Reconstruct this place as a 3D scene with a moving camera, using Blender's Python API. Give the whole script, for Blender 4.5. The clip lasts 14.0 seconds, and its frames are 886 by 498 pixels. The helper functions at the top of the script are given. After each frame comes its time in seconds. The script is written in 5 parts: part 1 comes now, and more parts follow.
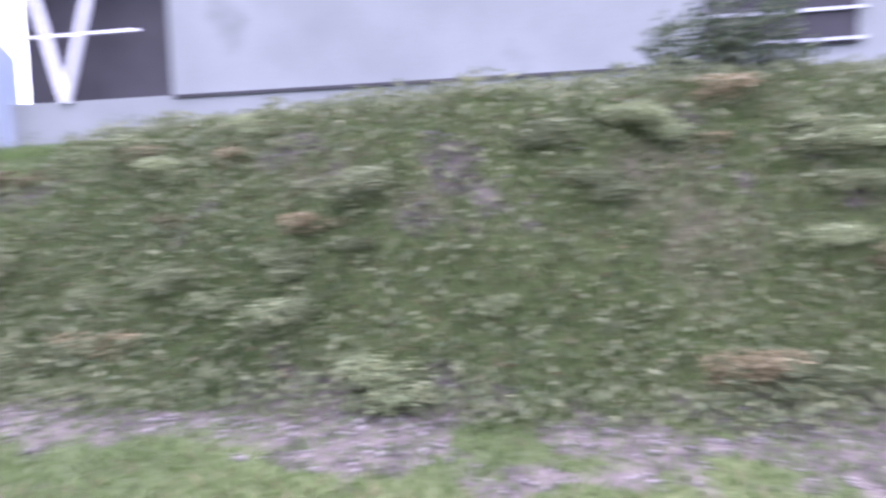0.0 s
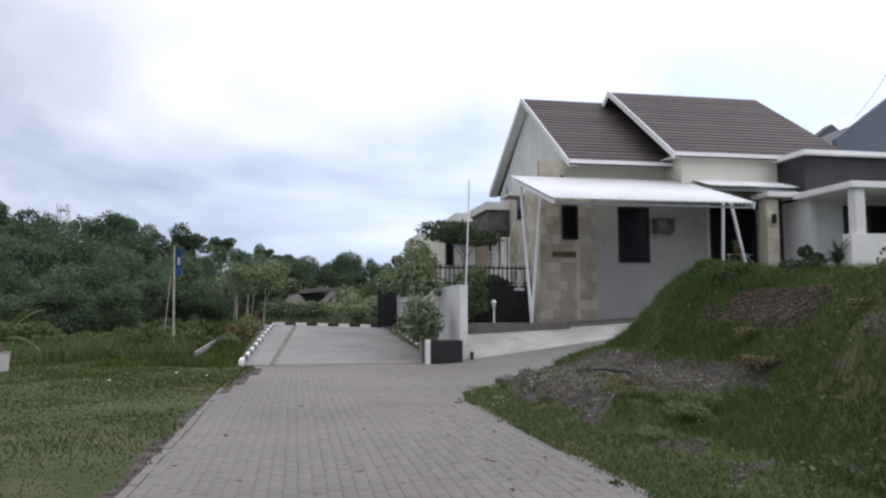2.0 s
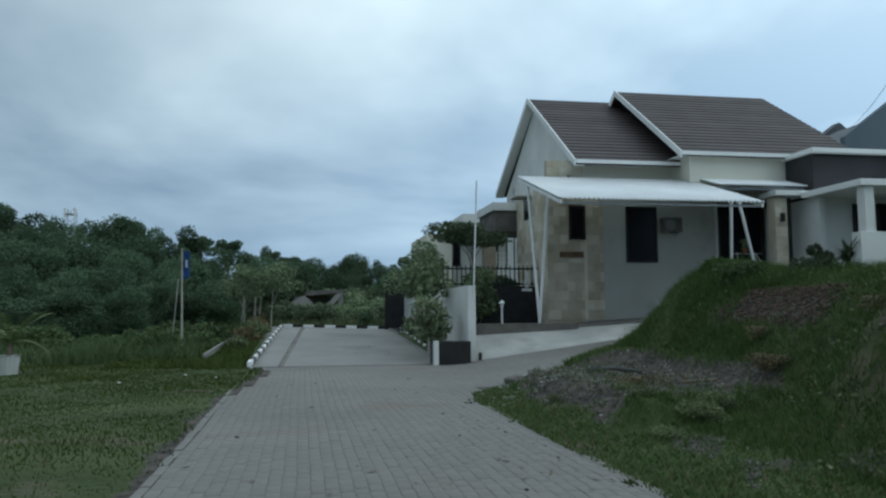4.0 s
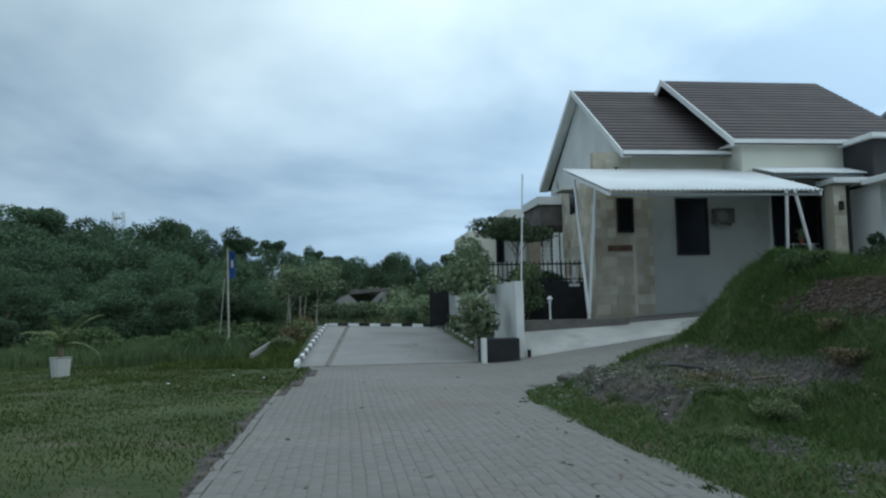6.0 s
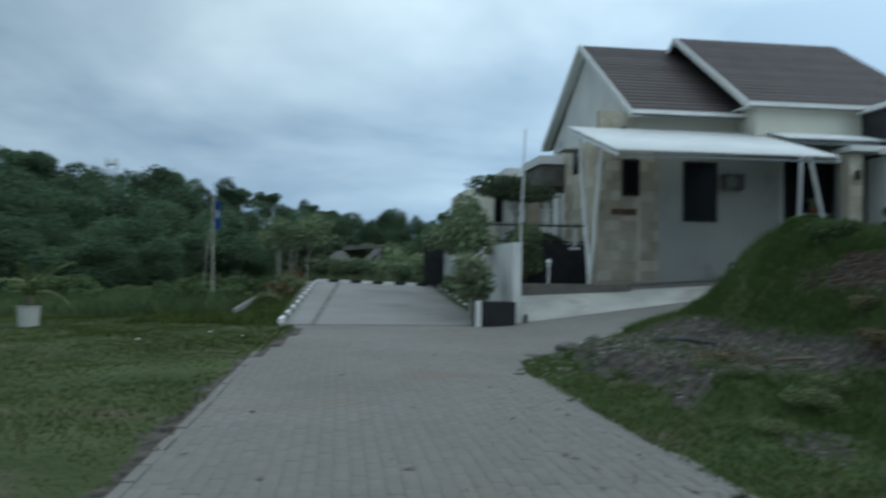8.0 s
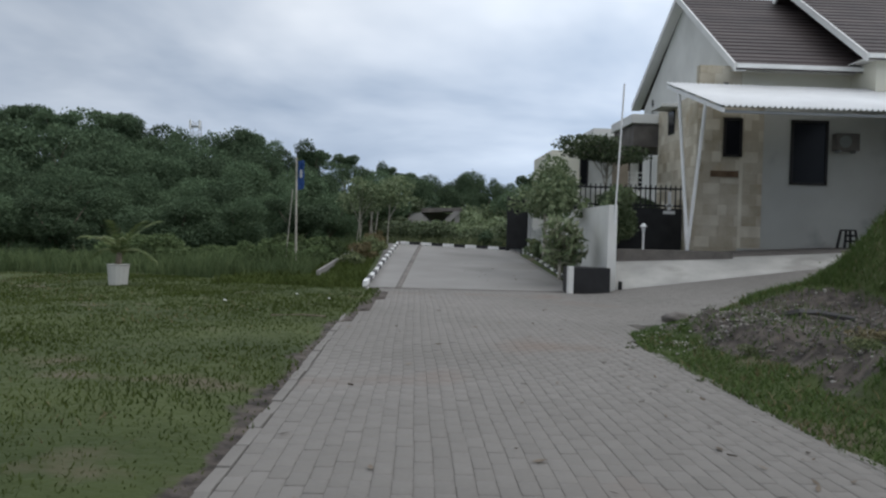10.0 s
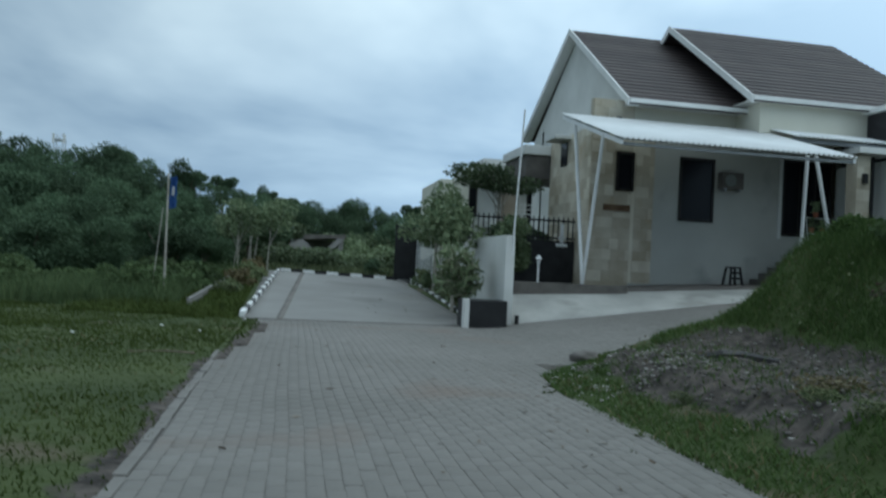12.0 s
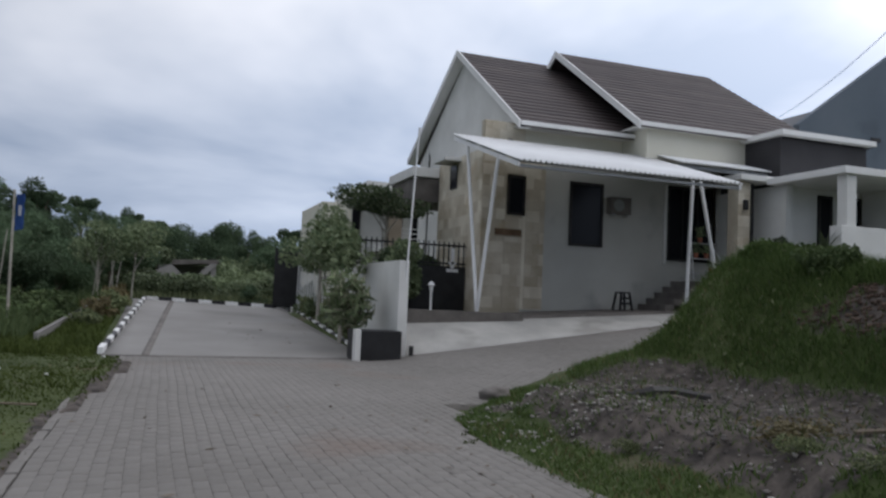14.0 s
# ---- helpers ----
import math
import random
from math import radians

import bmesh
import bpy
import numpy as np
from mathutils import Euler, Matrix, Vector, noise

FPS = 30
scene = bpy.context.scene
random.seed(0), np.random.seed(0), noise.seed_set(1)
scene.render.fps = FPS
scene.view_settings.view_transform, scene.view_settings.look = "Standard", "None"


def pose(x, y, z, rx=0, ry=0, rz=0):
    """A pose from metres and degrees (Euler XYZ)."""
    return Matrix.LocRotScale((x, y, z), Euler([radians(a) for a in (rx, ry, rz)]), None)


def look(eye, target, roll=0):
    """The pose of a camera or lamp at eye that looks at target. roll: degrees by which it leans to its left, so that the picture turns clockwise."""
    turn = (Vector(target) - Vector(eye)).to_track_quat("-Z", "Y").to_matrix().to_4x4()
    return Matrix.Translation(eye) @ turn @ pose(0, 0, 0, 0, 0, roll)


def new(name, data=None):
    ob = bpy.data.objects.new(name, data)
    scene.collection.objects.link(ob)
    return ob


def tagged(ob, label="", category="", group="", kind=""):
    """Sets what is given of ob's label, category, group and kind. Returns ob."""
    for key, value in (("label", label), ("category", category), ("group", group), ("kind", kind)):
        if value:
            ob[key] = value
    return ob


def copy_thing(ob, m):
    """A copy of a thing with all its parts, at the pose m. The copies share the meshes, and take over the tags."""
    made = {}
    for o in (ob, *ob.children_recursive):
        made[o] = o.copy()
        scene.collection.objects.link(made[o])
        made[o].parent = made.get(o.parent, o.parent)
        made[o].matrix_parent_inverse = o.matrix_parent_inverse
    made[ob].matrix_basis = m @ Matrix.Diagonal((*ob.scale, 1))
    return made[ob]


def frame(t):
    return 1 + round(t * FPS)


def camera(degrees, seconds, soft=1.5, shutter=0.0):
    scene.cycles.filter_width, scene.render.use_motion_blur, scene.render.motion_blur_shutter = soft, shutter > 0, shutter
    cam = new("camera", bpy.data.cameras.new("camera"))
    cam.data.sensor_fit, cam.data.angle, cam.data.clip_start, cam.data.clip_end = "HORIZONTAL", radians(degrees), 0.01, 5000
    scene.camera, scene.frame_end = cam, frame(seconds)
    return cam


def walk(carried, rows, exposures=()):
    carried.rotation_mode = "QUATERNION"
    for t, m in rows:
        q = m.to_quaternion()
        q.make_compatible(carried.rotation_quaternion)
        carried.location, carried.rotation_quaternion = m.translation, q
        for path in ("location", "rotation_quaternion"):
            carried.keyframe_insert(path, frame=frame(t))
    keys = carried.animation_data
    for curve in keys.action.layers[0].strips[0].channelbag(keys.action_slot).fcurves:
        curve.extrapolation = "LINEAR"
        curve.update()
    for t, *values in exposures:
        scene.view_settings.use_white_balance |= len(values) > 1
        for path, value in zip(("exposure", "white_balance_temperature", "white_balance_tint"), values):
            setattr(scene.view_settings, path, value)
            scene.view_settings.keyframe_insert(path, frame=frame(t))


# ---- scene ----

cam = camera(59.0, 14.0, soft=2.3, shutter=0.4)
PATH = [
    (0, (-9.07, -23.70, 1.295), (-7.114, -23.284, 1.135), -1.8),
    (0.3, (-9.023, -23.708, 1.291), (-7.354, -22.616, 1.135), -1.8),
    (0.5, (-8.948, -23.698, 1.295), (-7.613, -22.216, 1.139), -1.7),
    (0.7, (-8.799, -23.676, 1.244), (-7.83, -21.935, 1.066), -3.5),
    (1, (-8.59, -23.658, 1.175), (-8.022, -21.743, 1.079), -4.4),
    (1.5, (-8.519, -23.501, 1.125), (-8.162, -21.534, 1.062), -3.0),
    (2, (-8.501, -23.382, 1.188), (-8.13, -21.423, 1.345), -0.1),
    (2.5, (-8.513, -23.389, 1.172), (-8.153, -21.429, 1.338), 0.1),
    (3, (-8.514, -23.383, 1.174), (-8.158, -21.422, 1.342), -0.1),
    (5.3, (-8.665, -23.27, 1.173), (-8.33, -21.3, 1.264), -1.2),
    (5.5, (-8.685, -23.245, 1.174), (-8.387, -21.268, 1.201), -1.9),
    (6, (-8.609, -22.995, 1.163), (-8.356, -21.017, 1.319), -1.2),
    (6.5, (-8.566, -22.753, 1.171), (-8.262, -20.779, 1.275), -1.1),
    (7, (-8.463, -22.493, 1.181), (-8.02, -20.548, 1.33), 2.6),
    (7.5, (-8.515, -22.402, 1.111), (-7.894, -20.506, 1.255), 1.3),
    (8, (-8.438, -22.012, 1.193), (-8.177, -20.029, 1.244), 0.8),
    (8.2, (-8.493, -21.89, 1.182), (-8.34, -19.897, 1.207), -0.2),
    (10.3, (-8.699, -21.015, 1.166), (-8.624, -19.017, 1.12), 1.5),
    (10.5, (-8.647, -20.844, 1.202), (-8.371, -18.863, 1.204), 2.2),
    (11, (-8.746, -20.658, 1.212), (-8.348, -18.704, 1.361), 1.8),
    (11.5, (-8.799, -20.311, 1.187), (-8.456, -18.346, 1.324), -0.0),
    (12, (-8.802, -20.047, 1.13), (-8.428, -18.082, 1.172), 2.9),
    (12.5, (-8.81, -19.772, 1.113), (-8.285, -17.844, 1.009), 1.2),
    (13, (-8.746, -19.374, 1.149), (-8.271, -17.432, 1.151), -0.6),
    (13.5, (-8.742, -19.132, 1.172), (-8.176, -17.223, 1.359), 1.5),
    (14, (-8.836, -18.904, 1.168), (-8.163, -17.025, 1.288), 2.5),
]
EXPO = [(0.0, 2.5, 5650, 46), (0.5, 2.1, 5850, 36), (1.0, 1.12, 6400, 19), (1.5, 0.28, 6500, 18), (2.0, 0.06, 6400, 17), (2.4, -0.55, 5800, 3), (3.0, -0.67, 5600, -4), (5.5, -0.58, 5500, -5), (6.0, -0.48, 5520, -4), (6.5, -0.58, 5480, -5), (7.0, -0.62, 5450, -5), (7.5, -0.66, 5480, -5),
        (8.2, -0.55, 5550, -4), (9.6, -0.35, 6100, 6), (10.4, -0.3, 6400, 12), (11.1, -0.35, 6300, 12), (11.5, -0.6, 5600, -2),
        (12.1, -0.55, 5500, -5), (12.5, -0.36, 6300, 13), (13.0, -0.05, 6400, 17), (13.5, -0.2, 6300, 15), (14.0, -0.55, 6250, 14)]
walk(cam, [(t, look(eye, target, roll)) for t, eye, target, roll in PATH], EXPO)

# ---- world and light: an overcast evening sky with broken cloud ----
world = bpy.data.worlds.new("sky")
scene.world = world
world.use_nodes = True
wn, wl = world.node_tree.nodes, world.node_tree.links
wn.clear()
w_out = wn.new("ShaderNodeOutputWorld")
w_bg = wn.new("ShaderNodeBackground")
w_sky = wn.new("ShaderNodeTexSky")
w_sky.sky_type, w_sky.sun_disc = "NISHITA", False
w_sky.sun_elevation, w_sky.sun_rotation = radians(38), radians(70)
w_sky.air_density, w_sky.dust_density = 1.0, 2.5
w_tc = wn.new("ShaderNodeTexCoord")
w_sep = wn.new("ShaderNodeSeparateXYZ")
w_add = wn.new("ShaderNodeMath")
w_add.operation, w_add.inputs[1].default_value = "ADD", 0.24
w_max = wn.new("ShaderNodeMath")
w_max.operation, w_max.inputs[1].default_value = "MAXIMUM", 0.06
w_divx, w_divy = wn.new("ShaderNodeMath"), wn.new("ShaderNodeMath")
w_divx.operation = w_divy.operation = "DIVIDE"
w_comb = wn.new("ShaderNodeCombineXYZ")
w_noise = wn.new("ShaderNodeTexNoise")
w_noise.inputs["Scale"].default_value, w_noise.inputs["Detail"].default_value, w_noise.inputs["Roughness"].default_value = 0.95, 5.0, 0.5
w_noise.inputs["Distortion"].default_value = 0.25
w_ramp = wn.new("ShaderNodeValToRGB")
w_ramp.color_ramp.elements[0].position, w_ramp.color_ramp.elements[0].color = 0.36, (6.0, 6.8, 7.8, 1)
w_ramp.color_ramp.elements[1].position, w_ramp.color_ramp.elements[1].color = 0.62, (12.2, 12.3, 12.3, 1)
w_mix = wn.new("ShaderNodeMixRGB")
w_mix.inputs[0].default_value = 0.86
wl.new(w_tc.outputs["Generated"], w_sep.inputs[0])
wl.new(w_sep.outputs["Z"], w_add.inputs[0])
wl.new(w_add.outputs[0], w_max.inputs[0])
wl.new(w_sep.outputs["X"], w_divx.inputs[0])
wl.new(w_max.outputs[0], w_divx.inputs[1])
wl.new(w_sep.outputs["Y"], w_divy.inputs[0])
wl.new(w_max.outputs[0], w_divy.inputs[1])
wl.new(w_divx.outputs[0], w_comb.inputs["X"])
wl.new(w_divy.outputs[0], w_comb.inputs["Y"])
wl.new(w_comb.outputs[0], w_noise.inputs["Vector"])
wl.new(w_noise.outputs["Fac"], w_ramp.inputs[0])
wl.new(w_sky.outputs[0], w_mix.inputs[1])
wl.new(w_ramp.outputs[0], w_mix.inputs[2])
w_low = wn.new("ShaderNodeMapRange")
w_low.inputs["From Min"].default_value, w_low.inputs["From Max"].default_value = 0.02, 0.42
w_tone = wn.new("ShaderNodeMixRGB")
w_tone.inputs[1].default_value, w_tone.inputs[2].default_value = (0.475, 0.567, 0.71, 1), (1.1, 1.09, 1.07, 1)
w_mul = wn.new("ShaderNodeMixRGB")
w_mul.blend_type, w_mul.inputs[0].default_value = "MULTIPLY", 1.0
wl.new(w_sep.outputs["Z"], w_low.inputs["Value"])
wl.new(w_low.outputs[0], w_tone.inputs[0])
wl.new(w_mix.outputs[0], w_mul.inputs[1])
wl.new(w_tone.outputs[0], w_mul.inputs[2])
w_side = wn.new("ShaderNodeMapRange")
w_side.inputs["From Min"].default_value, w_side.inputs["From Max"].default_value = -0.4, 0.8
w_side.inputs["To Min"].default_value, w_side.inputs["To Max"].default_value = 0.87, 1.8
w_glow = wn.new("ShaderNodeVectorMath")
w_glow.operation = "SCALE"
wl.new(w_sep.outputs["X"], w_side.inputs["Value"])
wl.new(w_mul.outputs[0], w_glow.inputs[0])
wl.new(w_side.outputs[0], w_glow.inputs["Scale"])
wl.new(w_glow.outputs[0], w_bg.inputs["Color"])
w_bg.inputs["Strength"].default_value = 0.105
wl.new(w_bg.outputs[0], w_out.inputs["Surface"])
sun_data = bpy.data.lights.new("sun", "SUN")
sun_data.energy, sun_data.angle, sun_data.color = 0.5, radians(30), (1.0, 0.96, 0.9)
sun = new("sun", sun_data)
sun.matrix_world = look((20, -10, 30), (0, 0, 0))


# ---- materials ----
def material(name, dark, light, rough=0.8, scale=3.0, fine=40.0, bump=0.15, metal=0.0, rand=0.0, stain=None, spec=0.3, depth=0.02):
    """Two scales of colour variation and fine relief; rand adds a tone for each object and each island."""
    m = bpy.data.materials.new(name)
    m.use_nodes = True
    n, l = m.node_tree.nodes, m.node_tree.links
    b = n["Principled BSDF"]
    b.inputs["Roughness"].default_value, b.inputs["Metallic"].default_value = rough, metal
    b.inputs["Specular IOR Level"].default_value = spec
    tc = n.new("ShaderNodeTexCoord")
    n1, n2 = n.new("ShaderNodeTexNoise"), n.new("ShaderNodeTexNoise")
    n1.inputs["Scale"].default_value, n1.inputs["Detail"].default_value = scale, 5
    n2.inputs["Scale"].default_value, n2.inputs["Detail"].default_value = fine, 3
    l.new(tc.outputs["Object"], n1.inputs["Vector"])
    l.new(tc.outputs["Object"], n2.inputs["Vector"])
    mixf = n.new("ShaderNodeMath")
    mixf.operation = "MULTIPLY_ADD"
    mixf.inputs[1].default_value = 0.35
    l.new(n2.outputs["Fac"], mixf.inputs[0])
    half = n.new("ShaderNodeMath")
    half.operation, half.inputs[1].default_value = "MULTIPLY_ADD", 1.5
    half.inputs[2].default_value = -0.425
    l.new(n1.outputs["Fac"], half.inputs[0])
    l.new(half.outputs[0], mixf.inputs[2])
    fac = mixf.outputs[0]
    if rand:
        geo, info = n.new("ShaderNodeNewGeometry"), n.new("ShaderNodeObjectInfo")
        add = n.new("ShaderNodeMath")
        add.operation = "ADD"
        l.new(geo.outputs["Random Per Island"], add.inputs[0])
        l.new(info.outputs["Random"], add.inputs[1])
        fr = n.new("ShaderNodeMath")
        fr.operation = "FRACT"
        l.new(add.outputs[0], fr.inputs[0])
        ma = n.new("ShaderNodeMath")
        ma.operation, ma.inputs[1].default_value = "MULTIPLY_ADD", rand
        l.new(fr.outputs[0], ma.inputs[0])
        sc = n.new("ShaderNodeMath")
        sc.operation, sc.inputs[1].default_value = "MULTIPLY", 1 - rand
        l.new(fac, sc.inputs[0])
        l.new(sc.outputs[0], ma.inputs[2])
        fac = ma.outputs[0]
    ramp = n.new("ShaderNodeValToRGB")
    e = ramp.color_ramp.elements
    e[0].position, e[0].color = 0.15, (*dark, 1)
    e[1].position, e[1].color = 0.85, (*light, 1)
    l.new(fac, ramp.inputs[0])
    col = ramp.outputs[0]
    if stain:
        n3 = n.new("ShaderNodeTexNoise")
        n3.inputs["Scale"].default_value, n3.inputs["Detail"].default_value = stain[1], 6
        l.new(tc.outputs["Object"], n3.inputs["Vector"])
        r3 = n.new("ShaderNodeValToRGB")
        r3.color_ramp.elements[0].position, r3.color_ramp.elements[1].position = stain[2], stain[2] + 0.12
        l.new(n3.outputs["Fac"], r3.inputs[0])
        mx = n.new("ShaderNodeMixRGB")
        mx.inputs[2].default_value = (*stain[0], 1)
        l.new(r3.outputs[0], mx.inputs[0])
        l.new(col, mx.inputs[1])
        col = mx.outputs[0]
    l.new(col, b.inputs["Base Color"])
    if bump:
        bp = n.new("ShaderNodeBump")
        bp.inputs["Strength"].default_value, bp.inputs["Distance"].default_value = bump, depth
        l.new(n2.outputs["Fac"], bp.inputs["Height"])
        l.new(bp.outputs[0], b.inputs["Normal"])
    return m


def leaf_material(name, dark, light, rough=0.55, rand=0.75, spec=0.2):
    m = material(name, dark, light, rough, 0.6, 9.0, 0.0, rand=rand, spec=spec)
    n, l = m.node_tree.nodes, m.node_tree.links
    info = n.new("ShaderNodeObjectInfo")
    tone = n.new("ShaderNodeMapRange")
    tone.inputs["To Min"].default_value, tone.inputs["To Max"].default_value = 0.72, 1.38
    sc = n.new("ShaderNodeVectorMath")
    sc.operation = "SCALE"
    l.new(info.outputs["Random"], tone.inputs["Value"])
    l.new(n["Principled BSDF"].inputs["Base Color"].links[0].from_socket, sc.inputs[0])
    l.new(tone.outputs[0], sc.inputs["Scale"])
    l.new(sc.outputs[0], n["Principled BSDF"].inputs["Base Color"])
    tr = n.new("ShaderNodeBsdfTranslucent")
    mx = n.new("ShaderNodeMixShader")
    mx.inputs[0].default_value = 0.25
    b = n["Principled BSDF"]
    l.new(b.inputs["Base Color"].links[0].from_socket, tr.inputs["Color"])
    l.new(b.outputs[0], mx.inputs[1])
    l.new(tr.outputs[0], mx.inputs[2])
    l.new(mx.outputs[0], n["Material Output"].inputs["Surface"])
    return m


M = {
    "ground": material("earth_and_grass", (0.036, 0.052, 0.015), (0.075, 0.095, 0.032), 0.95, 0.55, 9.0, 0.6, stain=((0.12, 0.10, 0.07), 0.9, 0.6), depth=0.05),
    "paver": material("concrete_paver", (0.168, 0.158, 0.146), (0.235, 0.222, 0.208), 0.9, 0.35, 30.0, 0.3, rand=0.22, stain=((0.20, 0.168, 0.148), 0.45, 0.6), depth=0.004),
    "bed": material("sand_bed", (0.155, 0.145, 0.134), (0.22, 0.206, 0.19), 0.95, 2.0, 30.0, 0.4),
    "concrete": material("grey_concrete", (0.205, 0.195, 0.185), (0.29, 0.28, 0.27), 0.85, 0.5, 25.0, 0.25, stain=((0.195, 0.187, 0.178), 0.35, 0.58), depth=0.005),
    "apron": material("pale_concrete", (0.34, 0.335, 0.32), (0.54, 0.53, 0.505), 0.85, 1.1, 25.0, 0.25, stain=((0.34, 0.33, 0.31), 0.9, 0.58), depth=0.006),
    "white": material("white_paint", (0.62, 0.62, 0.60), (0.78, 0.78, 0.76), 0.6, 0.9, 30.0, 0.05),
    "trim": material("white_trim", (0.74, 0.74, 0.73), (0.84, 0.84, 0.83), 0.5, 1.5, 30.0, 0.03),
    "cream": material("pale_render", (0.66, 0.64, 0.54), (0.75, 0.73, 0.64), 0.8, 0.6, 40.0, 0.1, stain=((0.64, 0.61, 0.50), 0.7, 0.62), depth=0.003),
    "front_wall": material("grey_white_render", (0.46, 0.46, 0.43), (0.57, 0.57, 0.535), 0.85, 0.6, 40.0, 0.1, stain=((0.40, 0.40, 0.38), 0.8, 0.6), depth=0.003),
    # canopy steel in a grey that holds the shade below the sheet
    "shaded_steel": material("white_steel_shaded_grey", (0.20, 0.21, 0.22), (0.30, 0.31, 0.32), 0.5, 2.0, 40.0, 0.05),
    "stone": material("sandstone_tile", (0.40, 0.34, 0.245), (0.76, 0.71, 0.60), 0.8, 1.6, 18.0, 0.35, rand=0.42, stain=((0.50, 0.40, 0.27), 1.1, 0.6), depth=0.006),
    "tile": material("brown_roof_tile", (0.05, 0.04, 0.04), (0.095, 0.075, 0.073), 0.6, 1.2, 20.0, 0.2, rand=0.4, depth=0.005),
    "sheet": material("white_metal_sheet", (0.80, 0.81, 0.82), (0.90, 0.91, 0.92), 0.4, 1.0, 20.0, 0.0, spec=0.5),
    "post": material("white_steel", (0.70, 0.71, 0.72), (0.82, 0.82, 0.82), 0.4, 2.0, 40.0, 0.03, spec=0.5),
    "dark": material("charcoal_paint_and_shade", (0.032, 0.031, 0.034), (0.052, 0.05, 0.054), 0.7, 1.0, 40.0, 0.1, depth=0.003),
    "black": material("black_paint", (0.012, 0.012, 0.013), (0.028, 0.028, 0.03), 0.5, 3.0, 40.0, 0.1, depth=0.003),
    "frame": material("dark_frame", (0.016, 0.014, 0.014), (0.03, 0.027, 0.026), 0.45, 4.0, 40.0, 0.05),
    "blue": material("blue_grey_render", (0.105, 0.132, 0.165), (0.15, 0.178, 0.21), 0.85, 0.4, 25.0, 0.2, stain=((0.095, 0.118, 0.146), 0.5, 0.62), depth=0.004),
    "pale_blue": material("pale_grey_render", (0.20, 0.217, 0.206), (0.275, 0.295, 0.282), 0.85, 0.5, 20.0, 0.2, stain=((0.17, 0.185, 0.175), 0.5, 0.6), depth=0.004),
    "grey_roof": material("grey_roof", (0.07, 0.075, 0.085), (0.12, 0.125, 0.14), 0.7, 1.0, 20.0, 0.2, rand=0.3),
    "bark": material("bark", (0.09, 0.07, 0.05), (0.24, 0.20, 0.16), 0.9, 5.0, 40.0, 0.6, depth=0.01),
    "pale_bark": material("pale_bark", (0.28, 0.26, 0.22), (0.46, 0.43, 0.38), 0.85, 5.0, 40.0, 0.5, depth=0.006),
    "grass": leaf_material("grass_blade", (0.038, 0.056, 0.014), (0.076, 0.096, 0.028), 0.7, 0.3, 0.1),
    "bank_grass": leaf_material("bank_grass_blade", (0.041, 0.073, 0.021), (0.10, 0.14, 0.046), 0.65, 0.6, 0.12),
    "weed": leaf_material("weed_leaf", (0.085, 0.115, 0.052), (0.24, 0.265, 0.135)),
    "dry": leaf_material("dry_leaf", (0.10, 0.085, 0.04), (0.22, 0.185, 0.10)),
    "leaf": leaf_material("tree_leaf", (0.042, 0.066, 0.036), (0.12, 0.15, 0.08)),
    "far_leaf": leaf_material("far_tree_leaf", (0.058, 0.092, 0.054), (0.108, 0.15, 0.085), 0.85, 0.35, 0.1),
    "brush": leaf_material("brush_leaf", (0.065, 0.10, 0.045), (0.14, 0.18, 0.08), 0.75, 0.5, 0.1),
    "light_leaf": leaf_material("light_leaf", (0.085, 0.12, 0.06), (0.21, 0.25, 0.14)),
    "pale_leaf": leaf_material("pale_edged_leaf", (0.22, 0.23, 0.15), (0.42, 0.42, 0.31)),
    "palm": leaf_material("palm_leaf", (0.10, 0.14, 0.05), (0.24, 0.28, 0.12)),
    "stonegrey": material("grey_rock", (0.085, 0.078, 0.072), (0.23, 0.21, 0.195), 0.9, 2.0, 25.0, 0.6, rand=0.3, depth=0.01),
    "blue_cloth": material("blue_cloth", (0.02, 0.06, 0.2), (0.045, 0.11, 0.3), 0.8, 2.0, 30.0, 0.1),
    "beige": material("beige_column_render", (0.24, 0.20, 0.155), (0.33, 0.28, 0.225), 0.8, 1.5, 30.0, 0.1),
    "brown": material("brown_wood", (0.10, 0.06, 0.035), (0.20, 0.13, 0.08), 0.7, 4.0, 40.0, 0.2),
    "terracotta": material("terracotta", (0.20, 0.075, 0.045), (0.32, 0.13, 0.085), 0.85, 6.0, 40.0, 0.2, depth=0.003),
    "galv": material("galvanised_steel", (0.36, 0.37, 0.38), (0.52, 0.53, 0.54), 0.45, 3.0, 40.0, 0.05, metal=0.6),
}
glass = bpy.data.materials.new("dark_glass")
glass.use_nodes = True
gb = glass.node_tree.nodes["Principled BSDF"]
gb.inputs["Base Color"].default_value, gb.inputs["Roughness"].default_value = (0.008, 0.009, 0.013, 1), 0.25
gb.inputs["Specular IOR Level"].default_value = 0.18
M["glass"] = glass


# ---- mesh helpers ----
def box(bm, x0, x1, y0, y1, z0, z1, bevel=0.0):
    vs = [bm.verts.new((x, y, z)) for z in (z0, z1) for y in (y0, y1) for x in (x0, x1)]
    fs = [bm.faces.new([vs[i] for i in q]) for q in ((0, 2, 3, 1), (4, 5, 7, 6), (0, 1, 5, 4), (2, 6, 7, 3), (0, 4, 6, 2), (1, 3, 7, 5))]
    if bevel:
        bmesh.ops.bevel(bm, geom=list({e for f in fs for e in f.edges}), offset=bevel, segments=2, affect="EDGES", profile=0.6)
    return vs


